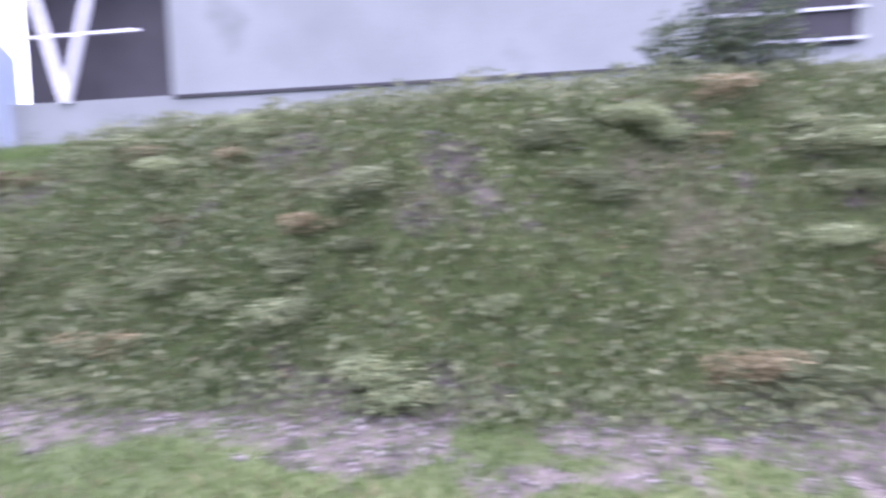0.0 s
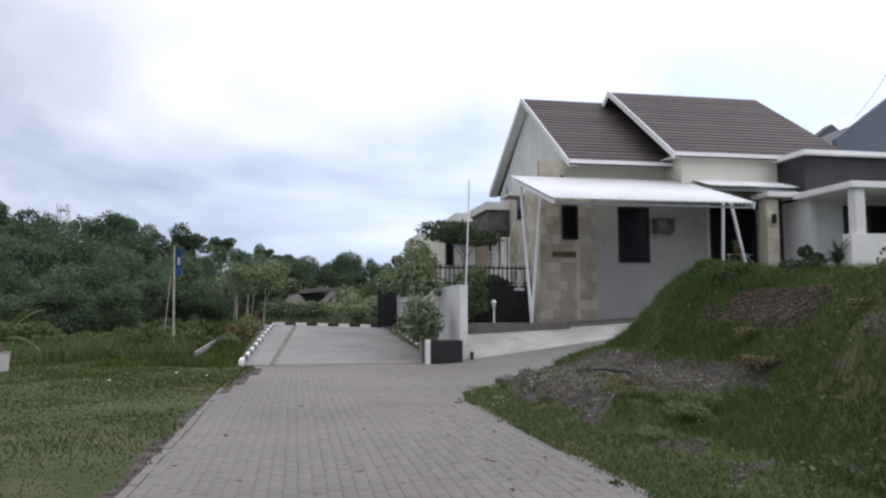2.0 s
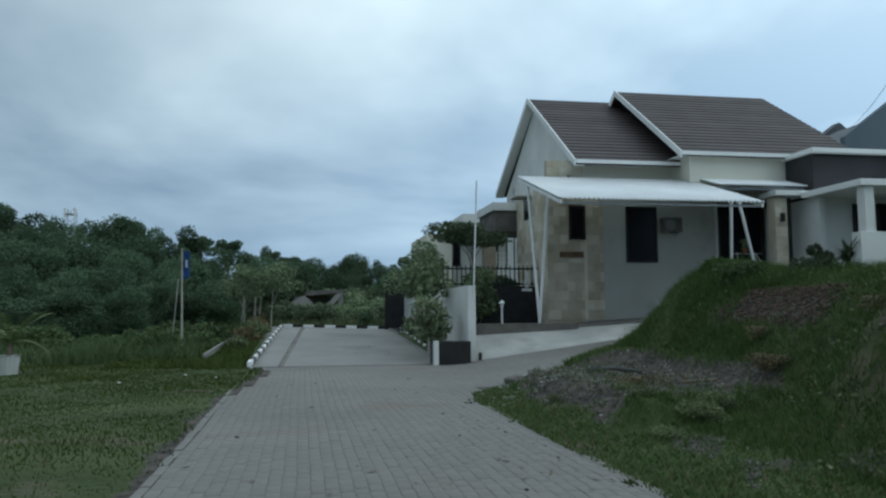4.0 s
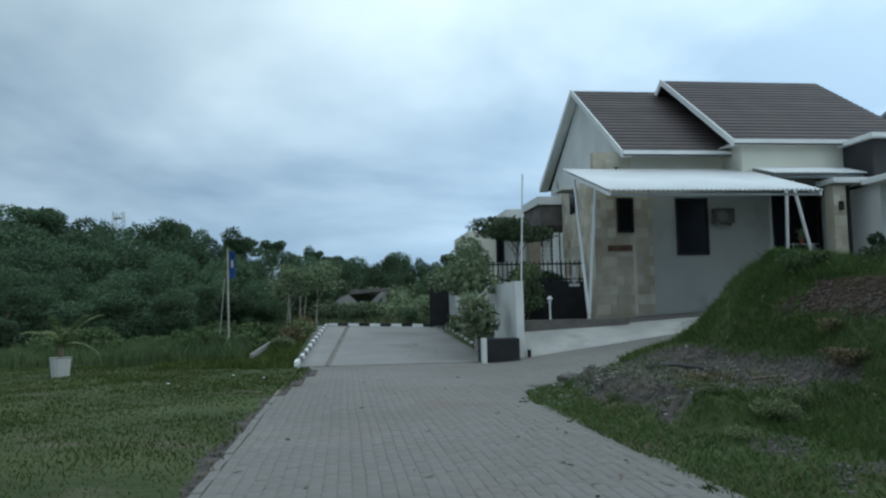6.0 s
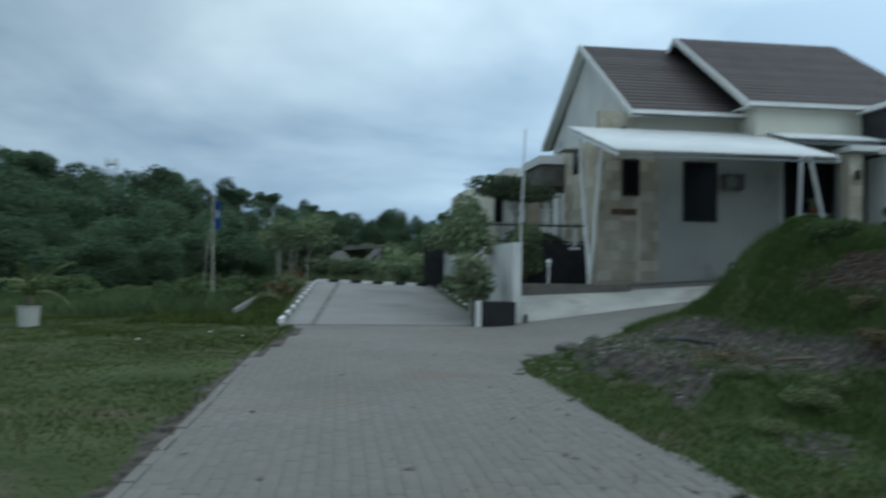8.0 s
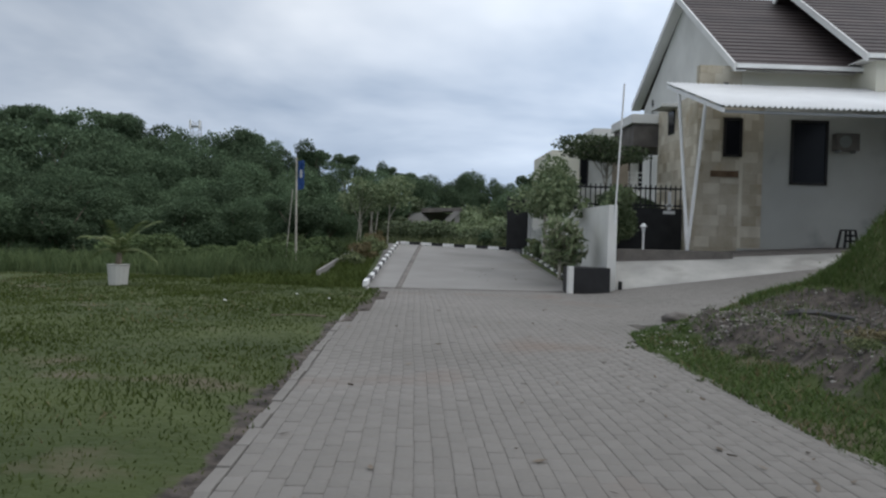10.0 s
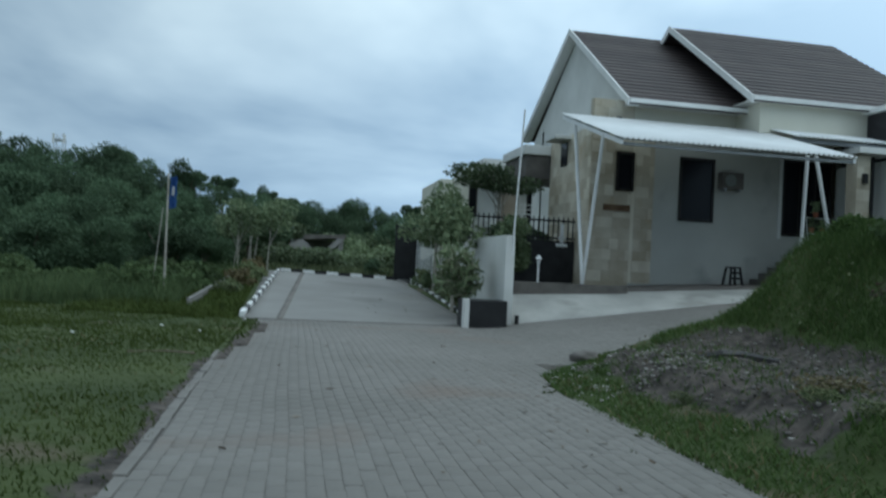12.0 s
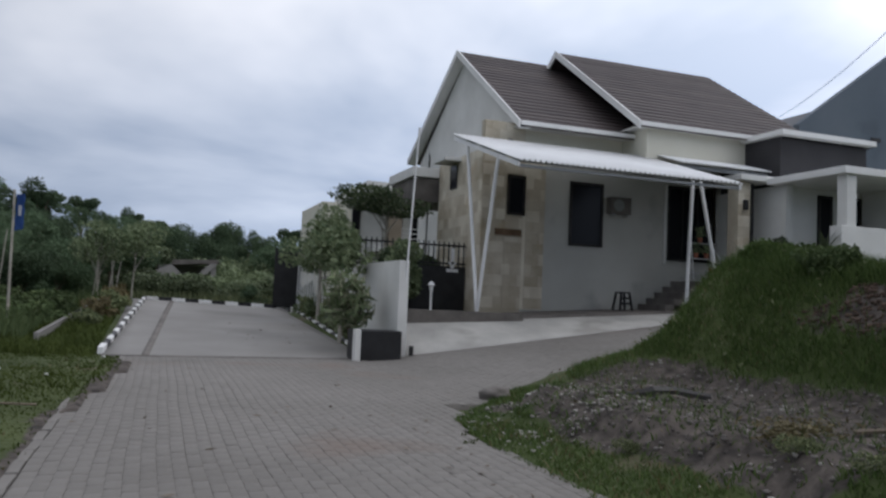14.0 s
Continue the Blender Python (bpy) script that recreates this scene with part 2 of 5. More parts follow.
def prism(bm, outline, axis, a, b):
    """Extrudes a closed outline of (u, v) from a to b along an axis."""
    def at(u, v, w):
        return {"x": (w, u, v), "y": (u, w, v), "z": (u, v, w)}[axis]
    lo, hi = [bm.verts.new(at(u, v, a)) for u, v in outline], [bm.verts.new(at(u, v, b)) for u, v in outline]
    n = len(outline)
    bm.faces.new(lo), bm.faces.new(hi[::-1])
    for i in range(n):
        bm.faces.new((lo[i], hi[i], hi[(i + 1) % n], lo[(i + 1) % n]))


def tube(bm, pts, radii, sides=8, cap=True):
    """A tapered tube through points."""
    pts = [Vector(p) for p in pts]
    rings = []
    for i, p in enumerate(pts):
        d = (pts[min(i + 1, len(pts) - 1)] - pts[max(i - 1, 0)]).normalized()
        u = d.orthogonal().normalized()
        v = d.cross(u)
        r = radii[i] if isinstance(radii, (list, tuple)) else radii
        rings.append([bm.verts.new(p + r * (math.cos(a) * u + math.sin(a) * v)) for a in (2 * math.pi * k / sides for k in range(sides))])
    for r0, r1 in zip(rings, rings[1:]):
        best = min(range(sides), key=lambda s: (r1[s].co - r0[0].co - (r1[0].co - r0[0].co) * 0).length)
        r1[:] = r1[best:] + r1[:best]
        for k in range(sides):
            bm.faces.new((r0[k], r0[(k + 1) % sides], r1[(k + 1) % sides], r1[k]))
    if cap:
        bm.faces.new(rings[0][::-1]), bm.faces.new(rings[-1])


def mesh_of(name, bm, mat, smooth=False):
    bmesh.ops.recalc_face_normals(bm, faces=bm.faces[:])
    me = bpy.data.meshes.new(name)
    bm.to_mesh(me)
    bm.free()
    for m in mat if isinstance(mat, (list, tuple)) else [mat]:
        me.materials.append(m)
    if smooth:
        me.shade_smooth()
    return me


def part(name, bm, mat, parent=None, label="", smooth=False):
    ob = new(name, mesh_of(name, bm, mat, smooth))
    if parent is not None:
        ob.parent = parent
        ob.matrix_parent_inverse = parent.matrix_world.inverted()
    return tagged(ob, label)


def block(name, dims, mat, parent=None, label="", bevel=0.0):
    bm = bmesh.new()
    box(bm, *dims, bevel=bevel)
    return part(name, bm, mat, parent, label)


def thing(name, place, label, category, group="", kind=""):
    ob = new(name)
    ob.location = place
    ob.matrix_world = Matrix.Translation(place)
    ob.empty_display_size = 0.2
    return tagged(ob, label, category, group, kind)


def soup(name, verts, faces, mat, parent=None, label=""):
    """One mesh from arrays, for grass, leaves and loose pieces."""
    verts, faces = np.asarray(verts, np.float32), np.asarray(faces, np.int32)
    me = bpy.data.meshes.new(name)
    me.vertices.add(len(verts))
    me.vertices.foreach_set("co", verts.ravel())
    k = faces.shape[1]
    me.loops.add(faces.size)
    me.loops.foreach_set("vertex_index", faces.ravel())
    me.polygons.add(len(faces))
    me.polygons.foreach_set("loop_start", np.arange(0, faces.size, k, dtype=np.int32))
    me.update(calc_edges=True)
    for m in mat if isinstance(mat, (list, tuple)) else [mat]:
        me.materials.append(m)
    ob = new(name, me)
    if parent is not None:
        ob.parent = parent
        ob.matrix_parent_inverse = parent.matrix_world.inverted()
    return tagged(ob, label)


# ---- the lie of the land ----
def sm(a, b, v):
    u = np.clip((v - a) / (b - a), 0, 1)
    return u * u * (3 - 2 * u)


def rough(x, y, s=1.0):
    return (np.sin(1.7 * s * x + 0.6 * np.sin(2.3 * s * y)) * np.cos(1.3 * s * y + 0.8 * np.sin(1.1 * s * x))
            + 0.5 * np.sin(4.1 * s * x + 1.3) * np.sin(3.7 * s * y + 0.4) + 0.3 * np.sin(9.3 * s * x + 2 * np.sin(5 * s * y)) * np.cos(8.1 * s * y)) / 1.8


ROAD_L, ROAD_R = -9.62, -6.1
EDGE_Y, EDGE_X = [-30, -12.6, -11.3, -10.6, -9.4], [ROAD_R, ROAD_R, -5.9, -5.42, -4.5]


def road_left(y):
    """The grass creeps over the lane's edge towards the ramp."""
    return np.interp(y, [-11, -9.4, -7, -5.6, -4.7, -4.3], [ROAD_L, -9.42, -9.24, -9.18, -9.32, ROAD_L])


def paved(x, y):
    """Height of the paving: level lane, ramp ahead, side street that climbs past the house."""
    ramp = 0.0575 * np.clip(y + 4.2, 0, 13.4) * (1 - 0.16 * np.clip((x + 9.7) / 5, 0, 1))
    side = 0.13 * np.clip(x + 5.0, 0, 7.6)
    side = np.where(x < -5.0, 0, side - 0.12 * (1 - np.exp(-np.clip(x + 5.0, 0, 9) * 1.6)) * 0.5)
    return -0.1 + np.where(x < -4.4, ramp, 0) + np.where(y < -2.0, side, side)


def crest(y):
    return np.interp(y, [-30, -23, -20, -16, -14, -12.6, -11, -9.5], [2.0, 1.92, 1.74, 1.64, 1.5, 1.5, 1.7, 1.74])


def land(x, y):
    x, y = np.asarray(x, float), np.asarray(y, float)
    base = paved(x, y) - 0.07
    # grass field beside the lane, dropping to the valley
    left = -0.12 + 0.05 * rough(x, y, 0.6) + 0.06 * sm(-9.7, -10.6, x) - 1.0 * sm(-16, -26, x) * sm(-4, 8, y) - 0.9 * sm(2, 16, y) * sm(-11, -15, x)
    bedz = paved(np.full_like(x, -9.6), y) - 0.02
    left = np.where(x > -13.5, left + (np.maximum(bedz, left) - left) * sm(-13.0, -10.2, x) * sm(-4.5, -3.0, y), left)
    left = np.where(x > ROAD_L, paved(x, y) + 0.03, left)
    z = np.where(x < road_left(y), left, base)
    # bank beside the lane
    xb = np.interp(y, [-30, -17.5, -16, -12, -10.5, -9], [-4.95, -4.95, -3.7, -3.4, -3.3, -3.2])
    run = np.interp(y, [-14.5, -12, -10.5], [1.9, 1.8, 1.75]) + 0.35 * np.sin(0.9 * y) * sm(-12, -14, y)
    edge = np.interp(y, EDGE_Y, EDGE_X)
    north = np.interp(x, [-6, -4, -2, 4, 12], [-10.3, -9.1, -8.7, -8.5, -8.3])
    brow = np.interp(x, [-4, -2.6, -1, 4], [-9.7, -9.5, -8.75, -8.5])
    inside = (x > edge) & (y < north)
    verge = 0.0 + 0.13 * sm(0, 1.2, x - edge) + 0.03 * rough(x, y, 1.4)
    face = sm(0, 1, (x - xb) / run) * sm(0, 1, (brow - y) / 1.3)
    south = sm(-12, -14, y)
    rise = 0.10 * np.clip(x + 2.2, 0, 9) * south + np.interp(x, [-2.2, -0.8, 1.2, 4, 12], [0, 0.1, -0.12, -0.15, 0.1]) * (1 - south)
    top = crest(y) + rise + 0.07 * rough(x, y, 0.7)
    lump = 0.20 * rough(x * 1.3, y, 1.1) * face * (1.35 - face)
    bank = paved(x, y) + verge + 0.36 * sm(0, 1.7, north - y) * sm(-4.9, -3.2, x) * sm(-12.0, -10.4, y)
    bank = bank + (top - bank) * face + lump
    shelf = sm(-5.6, -4.9, x + 0.22 * rough(x, y, 1.7)) * sm(-17.0, -15.6, y) * sm(-10.2, -11.6, y)
    bank = np.maximum(bank, -0.15 + (0.42 + 0.06 * rough(x, y, 2.3) + 0.05 * rough(x, y, 5.1)) * shelf)
    z = np.where(inside, bank, z)
    # house plot
    plot = (x > -4.35) & (y > -2.35)
    z = np.where(plot, np.interp(x, [-4.4, -1, 5, 7, 9], [0.62, 0.72, 0.9, 1.2, 1.9]), z)
    z = np.where((x > 6.2) & (y >= -8.6), 1.9, z)
    garden = (x > -4.95) & (x <= -4.35) & (y > -3.9)
    z = np.where(garden, paved(np.full_like(x, -5.2), y) + 0.05, z)
    # beyond the ramp and the wooded slope
    z = np.where((y > 9.0) & (x > -10), 0.35 - 0.5 * sm(9, 22, y), z)
    d = np.hypot(x + 9, y + 20)
    ang = np.degrees(np.arctan2(-(x + 9), y + 20))
    hill = 6.0 * sm(45, 130, d) * sm(-14, 22, ang) * (y > -10)
    z = z + hill + np.where(d > 45, 0.5 * rough(x, y, 0.08), 0)
    return z


def ground_lines(lo, hi, step, far):
    near = np.arange(lo, hi + step / 2, step)
    out = [step * 1.35 ** k for k in range(1, 60)]
    grow = np.cumsum(out)
    grow = grow[grow < far]
    return np.concatenate([lo - grow[::-1], near, hi + grow])


gx, gy = ground_lines(-15.0, 5.0, 0.16, 1500), ground_lines(-26.0, -6.0, 0.16, 1500)
X, Y = np.meshgrid(gx, gy)
Z = land(X, Y)
nx, ny = len(gx), len(gy)
idx = np.arange(nx * ny).reshape(ny, nx)
quads = np.stack([idx[:-1, :-1], idx[:-1, 1:], idx[1:, 1:], idx[1:, :-1]], -1).reshape(-1, 4)
ground = soup("ground", np.stack([X, Y, Z], -1).reshape(-1, 3), quads, M["ground"])
tagged(ground, "uneven grassy ground with bare soil on the bank", "ground", kind="structure")
slope = np.hypot(*np.gradient(Z, gy, gx))


def soil_amount(x, y, slope):
    """Where the ground is bare: steep cuts of the bank, the trodden heap, the strip beside the lane."""
    z = land(x, y)
    high = sm(0.3, 0.62, (land(x, y) - 0.1) / crest(y))
    cut = sm(0.4, 0.8, slope) * sm(-0.1, 0.5, rough(x, y, 2.0) + 0.4 * rough(x, y, 5.0)) * 0.6 * high * (x > -5.4) * (x < 0.5) * sm(-16.6, -17.8, y)
    heap = sm(-5.5, -5.15, x + 0.25 * rough(x, y, 1.9)) * sm(-2.75, -3.2, x) * sm(-15.9, -15.2, y + 0.3 * rough(x, y, 1.3)) * sm(0.62, 0.45, z) * sm(-10.4, -11.0, y)
    scar = sm(-15.9, -15.0, y) * sm(-11.9, -12.7, y) * sm(0.92, 1.08, z) * sm(1.56, 1.4, z) * (x < -0.8) * sm(-0.75, -0.2, rough(x, y, 1.4))
    foot = sm(-5.6, -5.2, x + 0.2 * rough(x, y, 2.2)) * sm(-4.4, -4.8, x) * (y < -16.6) * sm(-0.3, 0.4, rough(x, y, 1.5)) * 0.7
    foot = np.maximum(foot, sm(-20.8, -22.3, y + 0.5 * rough(x, y, 1.1)) * sm(-5.9, -5.45, x + 0.25 * rough(x, y, 2.0)) * sm(-4.4, -4.9, x) * sm(-0.5, 0.3, rough(x, y, 1.3)) * 0.75)
    strip = sm(-0.32, -0.1, x - road_left(y) + 0.1 * rough(x, y, 2)) * (x < road_left(y) + 0.12) * (y < -4) * 0.8
    return np.clip(np.maximum.reduce([cut, heap, scar, foot, strip]), 0, 1)


bare = ground.data.attributes.new("bare", "FLOAT", "POINT")
bare.data.foreach_set("value", soil_amount(X, Y, slope).ravel().astype(np.float32))
ground.data.shade_smooth()
gn, gl = M["ground"].node_tree.nodes, M["ground"].node_tree.links
ga = gn.new("ShaderNodeAttribute")
ga.attribute_name = "bare"
gt = gn.new("ShaderNodeTexCoord")
gnoise = gn.new("ShaderNodeTexNoise")
gnoise.inputs["Scale"].default_value, gnoise.inputs["Detail"].default_value = 4.0, 6
gsoil = gn.new("ShaderNodeTexNoise")
gsoil.inputs["Scale"].default_value, gsoil.inputs["Detail"].default_value = 7.0, 8
gl.new(gt.outputs["Object"], gnoise.inputs["Vector"])
gl.new(gt.outputs["Object"], gsoil.inputs["Vector"])
gadd = gn.new("ShaderNodeMath")
gadd.operation = "ADD"
gl.new(ga.outputs["Fac"], gadd.inputs[0])
gl.new(gnoise.outputs["Fac"], gadd.inputs[1])
gr = gn.new("ShaderNodeValToRGB")
gr.color_ramp.elements[0].position, gr.color_ramp.elements[1].position = 0.8, 0.98
gl.new(gadd.outputs[0], gr.inputs[0])
gc = gn.new("ShaderNodeValToRGB")
gc.color_ramp.elements[0].position, gc.color_ramp.elements[0].color = 0.35, (0.034, 0.029, 0.026, 1)
gc.color_ramp.elements[1].position, gc.color_ramp.elements[1].color = 0.68, (0.122, 0.103, 0.09, 1)
gl.new(gsoil.outputs["Fac"], gc.inputs[0])
gm = gn.new("ShaderNodeMixRGB")
g_b = gn["Principled BSDF"]
gl.new(g_b.inputs["Base Color"].links[0].from_socket, gm.inputs[1])
gl.new(gr.outputs[0], gm.inputs[0])
gl.new(gc.outputs[0], gm.inputs[2])
gl.new(gm.outputs[0], g_b.inputs["Base Color"])


def sheet(name, x0, x1, y0, y1, step, lift, mat, label, height=paved, thick=0.12):
    """A paved sheet with real thickness that follows the given height."""
    xs, ys = np.linspace(x0, x1, max(2, int((x1 - x0) / step) + 1)), np.linspace(y0, y1, max(2, int((y1 - y0) / step) + 1))
    a, b = np.meshgrid(xs, ys)
    z = height(a, b) + lift
    m, n = len(xs), len(ys)
    i = np.arange(m * n).reshape(n, m)
    f = [np.stack([i[:-1, :-1], i[:-1, 1:], i[1:, 1:], i[1:, :-1]], -1).reshape(-1, 4)]
    v = np.concatenate([np.stack([a, b, z], -1).reshape(-1, 3), np.stack([a, b, z - thick], -1).reshape(-1, 3)])
    o = m * n
    for ring in (i[0], i[-1][::-1], i[:, 0][::-1], i[:, -1]):
        f.append(np.stack([ring[:-1], ring[:-1] + o, ring[1:] + o, ring[1:]], -1))
    ob = soup(name, v, np.concatenate(f), mat)
    return tagged(ob, label, kind="structure")


road = sheet("road", ROAD_L, ROAD_R, -60, -4.2, 0.4, -0.005, M["bed"], "lane of grey concrete pavers with sandy joints")
tagged(road, category="road")
ramp = sheet("road_ramp", -9.72, -4.85, -4.2, 8.9, 0.35, 0.0, M["concrete"], "smooth grey concrete ramp with a drain strip")
tagged(ramp, category="road")
side = sheet("road_side", ROAD_R, 14, -10.2, -3.9, 0.35, -0.005, M["bed"], "grey paver side street that climbs past the house")
tagged(side, category="road")

# ---- the pale house with the brown tiled roof ----
FRONT = 0.58


def gable_roof(parent, x0, x1, y_ridge, z_ridge, y_front, z_front, y_back, courses, hip=0.0, z_back=None):
    """Two slopes of overlapping tile courses; hip shortens the ridge at x1."""
    z_back = z_front if z_back is None else z_back
    roof = bmesh.new()
    thick = 0.12
    prism(roof, [(y_front, z_front - thick), (y_ridge, z_ridge - thick), (y_back, z_back - thick),
                 (y_back, z_back - 0.03), (y_ridge, z_ridge - 0.03), (y_front, z_front - 0.03)], "x", x0, x1 - hip)
    base = part("roof", roof, M["tile"], parent, "brown flat concrete tile roof")
    for side_y, side_z in ((y_front, z_front), (y_back, z_back)):
        for k in range(courses):
            a, b = k / courses, (k + 1.12) / courses
            pa = (side_y + (y_ridge - side_y) * a, side_z + (z_ridge - side_z) * a)
            pb = (side_y + (y_ridge - side_y) * min(b, 1), side_z + (z_ridge - side_z) * min(b, 1))
            xe_a, xe_b = x1 - hip * a, x1 - hip * min(b, 1)
            bm = bmesh.new()
            up = 0.035
            v = [bm.verts.new(p) for p in ((x0, pa[0], pa[1]), (xe_a, pa[0], pa[1]), (xe_b, pb[0], pb[1]), (x0, pb[0], pb[1]),
                                           (x0, pa[0], pa[1] + up), (xe_a, pa[0], pa[1] + up), (xe_b, pb[0], pb[1] + 0.004), (x0, pb[0], pb[1] + 0.004))]
            for q in ((0, 1, 2, 3), (4, 5, 6, 7), (0, 1, 5, 4), (1, 2, 6, 5), (2, 3, 7, 6), (3, 0, 4, 7)):
                bm.faces.new([v[i] for i in q])
            part("tile_course", bm, M["tile"], base)
    return base


def barge(parent, x, pts, w=0.17, t=0.05):
    """White boards along a gable's sloping edges."""
    for (ya, za), (yb, zb) in zip(pts, pts[1:]):
        bm = bmesh.new()
        prism(bm, [(ya, za + 0.05), (yb, zb + 0.05), (yb, zb - w), (ya, za - w)], "x", x - t, x)
        part("bargeboard", bm, M["trim"], parent, "white painted bargeboard")


house = thing("house", (3, 3, 0.9), "pale rendered house with brown tiled gables and sandstone cladding", "house")
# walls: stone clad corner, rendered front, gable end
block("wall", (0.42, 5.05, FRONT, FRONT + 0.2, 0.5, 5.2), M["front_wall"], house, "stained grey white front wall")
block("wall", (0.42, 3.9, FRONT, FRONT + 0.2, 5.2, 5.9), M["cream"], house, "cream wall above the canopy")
block("corner_wall", (-0.80, 0.42, FRONT, FRONT + 0.2, 0.5, 6.02), M["stone"], house, "front corner clad in sandstone")
wall_side = bmesh.new()
prism(wall_side, [(FRONT + 0.2, 0.5), (9.6, 0.5), (9.6, 6.2), (5.11, 9.15), (FRONT + 0.2, 6.25)], "x", 0.3, 0.5)
part("gable_wall", wall_side, M["white"], house, "pale grey painted gable wall")
block("corner_wall", (-0.80, 0.3, FRONT + 0.2, 4.1, 0.5, 5.25), M["stone"], house, "side wall clad in sandstone")
block("wall", (5.05, 5.25, FRONT + 0.2, 6.0, 0.5, 5.9), M["cream"], house)
block("wall", (3.9, 9.25, FRONT, FRONT + 0.2, 5.2, 6.4), M["cream"], house)
block("wall", (3.55, 7.3, -0.62, -0.42, 5.15, 6.042), M["cream"], house, "pale rendered wall under the upper eave")
block("wall", (3.55, 3.75, -0.42, FRONT, 5.15, 6.042), M["cream"], house)
bm = bmesh.new()
prism(bm, [(FRONT, 0.5), (8.4, 0.5), (8.4, 6.4), (4.2, 9.2), (FRONT, 6.8)], "x", 9.05, 9.25)
part("gable_wall", bm, M["cream"], house, "cream gable wall")
block("back_wall", (0.3, 9.25, 8.4, 8.6, 0.5, 6.4), M["cream"], house)
r1 = gable_roof(house, 0.0, 3.95, 5.11, 9.3, 0.0, 5.93, 10.2, 21, z_back=6.38)
r2 = gable_roof(house, 3.17, 9.62, 4.2, 9.47, -0.9, 6.11, 9.4, 21, hip=0.35)
barge(house, 0.0, [(0.0, 5.93), (5.11, 9.3), (10.2, 6.38)])
barge(house, 3.17, [(-0.9, 6.11), (4.2, 9.47), (9.4, 6.11)])
block("fascia", (0.0, 3.95, -0.05, 0.0, 5.85, 5.97), M["trim"], house, "white eave board", 0.01)
block("fascia", (3.15, 9.6, -0.95, -0.9, 6.03, 6.15), M["trim"], house, "white eave board", 0.01)
block("soffit", (0.05, 3.95, 0.0, FRONT, 5.865, 5.895), M["white"], house)
block("soffit", (3.2, 9.6, -0.9, FRONT, 6.045, 6.07), M["white"], house)

for ya, za, yb, zb in ((0.02, 5.80, 5.10, 9.155), (5.12, 9.155, 10.15, 6.24)):
    bm = bmesh.new()
    prism(bm, [(ya, za), (yb, zb), (yb, zb - 0.03), (ya, za - 0.03)], "x", 0.005, 0.295)
    part("soffit", bm, M["trim"], house, "white boarded gable soffit")

# porch wing with flat roofs
block("wall", (6.9, 10.0, -2.0, 0.4, 4.4, 5.95), M["dark"], house, "charcoal painted upper wall")
block("parapet", (6.72, 10.1, -2.26, -2.0, 5.95, 6.09), M["trim"], house, "white parapet edge", 0.01)
block("parapet", (6.72, 6.98, -2.0, 0.5, 5.95, 6.09), M["trim"], house, "white parapet edge", 0.01)
block("flat_roof", (6.98, 10.1, -2.0, 0.5, 5.90, 6.02), M["dark"], house)
block("porch_roof", (6.45, 9.95, -4.6, -2.0, 4.55, 4.73), M["trim"], house, "white flat concrete porch roof", 0.015)
block("wall", (6.75, 6.95, -2.4, 0.4, 1.6, 4.55), M["white"], house)
block("wall", (6.95, 9.9, -2.2, -2.0, 1.6, 4.55), M["white"], house, "white porch wall")
block("column", (6.62, 6.92, -4.5, -4.2, 1.6, 4.55), M["white"], house, "white square column", 0.01)
block("column", (9.6, 9.88, -4.5, -2.2, 1.6, 4.55), M["white"], house, "white side wall of the porch", 0.01)
block("parapet", (6.4, 8.62, -4.56, -4.2, 1.6, 3.28), M["white"], house, "white low porch wall", 0.01)


def window(x0, x1, z0, z1, y, parent, mullions=1, name="window"):
    w = block(name, (x0, x1, y - 0.02, y + 0.03, z0, z1), M["glass"], parent, "dark window pane")
    t = 0.07
    for d in ((x0, x1, z1 - t, z1), (x0, x1, z0, z0 + t), (x0, x0 + t, z0, z1), (x1 - t, x1, z0, z1)):
        block("window_frame", (d[0], d[1], y - 0.05, y - 0.02, d[2], d[3]), M["frame"], w, "dark frame")
    for k in range(mullions):
        c = x0 + (x1 - x0) * (k + 1) / (mullions + 1)
        block("mullion", (c - 0.025, c + 0.025, y - 0.045, y - 0.02, z0 + t, z1 - t), M["frame"], w)
    return w


window(-0.06, 0.47, 3.47, 4.56, FRONT - 0.005, house, 0)
window(1.87, 2.94, 2.74, 4.56, FRONT - 0.005, house, 0)
block("wall", (5.25, 6.9, FRONT + 0.9, FRONT + 1.1, 1.0, 5.0), M["cream"], house)
window(5.12, 6.72, 2.5, 4.72, FRONT - 0.004, house, 2)
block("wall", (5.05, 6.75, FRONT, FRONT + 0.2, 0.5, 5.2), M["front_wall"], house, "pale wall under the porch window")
block("window_surround", (5.0, 5.1, FRONT - 0.06, FRONT - 0.003, 2.4, 4.75), M["white"], house, "white window surround")
window(8.02, 8.52, 2.3, 4.38, -2.21, house, 0)
window(8.85, 9.56, 2.9, 4.4, -2.21, house, 0)
block("sign_board", (-0.40, 0.38, FRONT - 0.06, FRONT - 0.005, 2.90, 3.07), M["brown"], house, "dark wooden name board")

# white corrugated canopy
canopy = thing("canopy", (1, -2, 4.4), "white corrugated metal canopy on slanting white posts", "canopy")


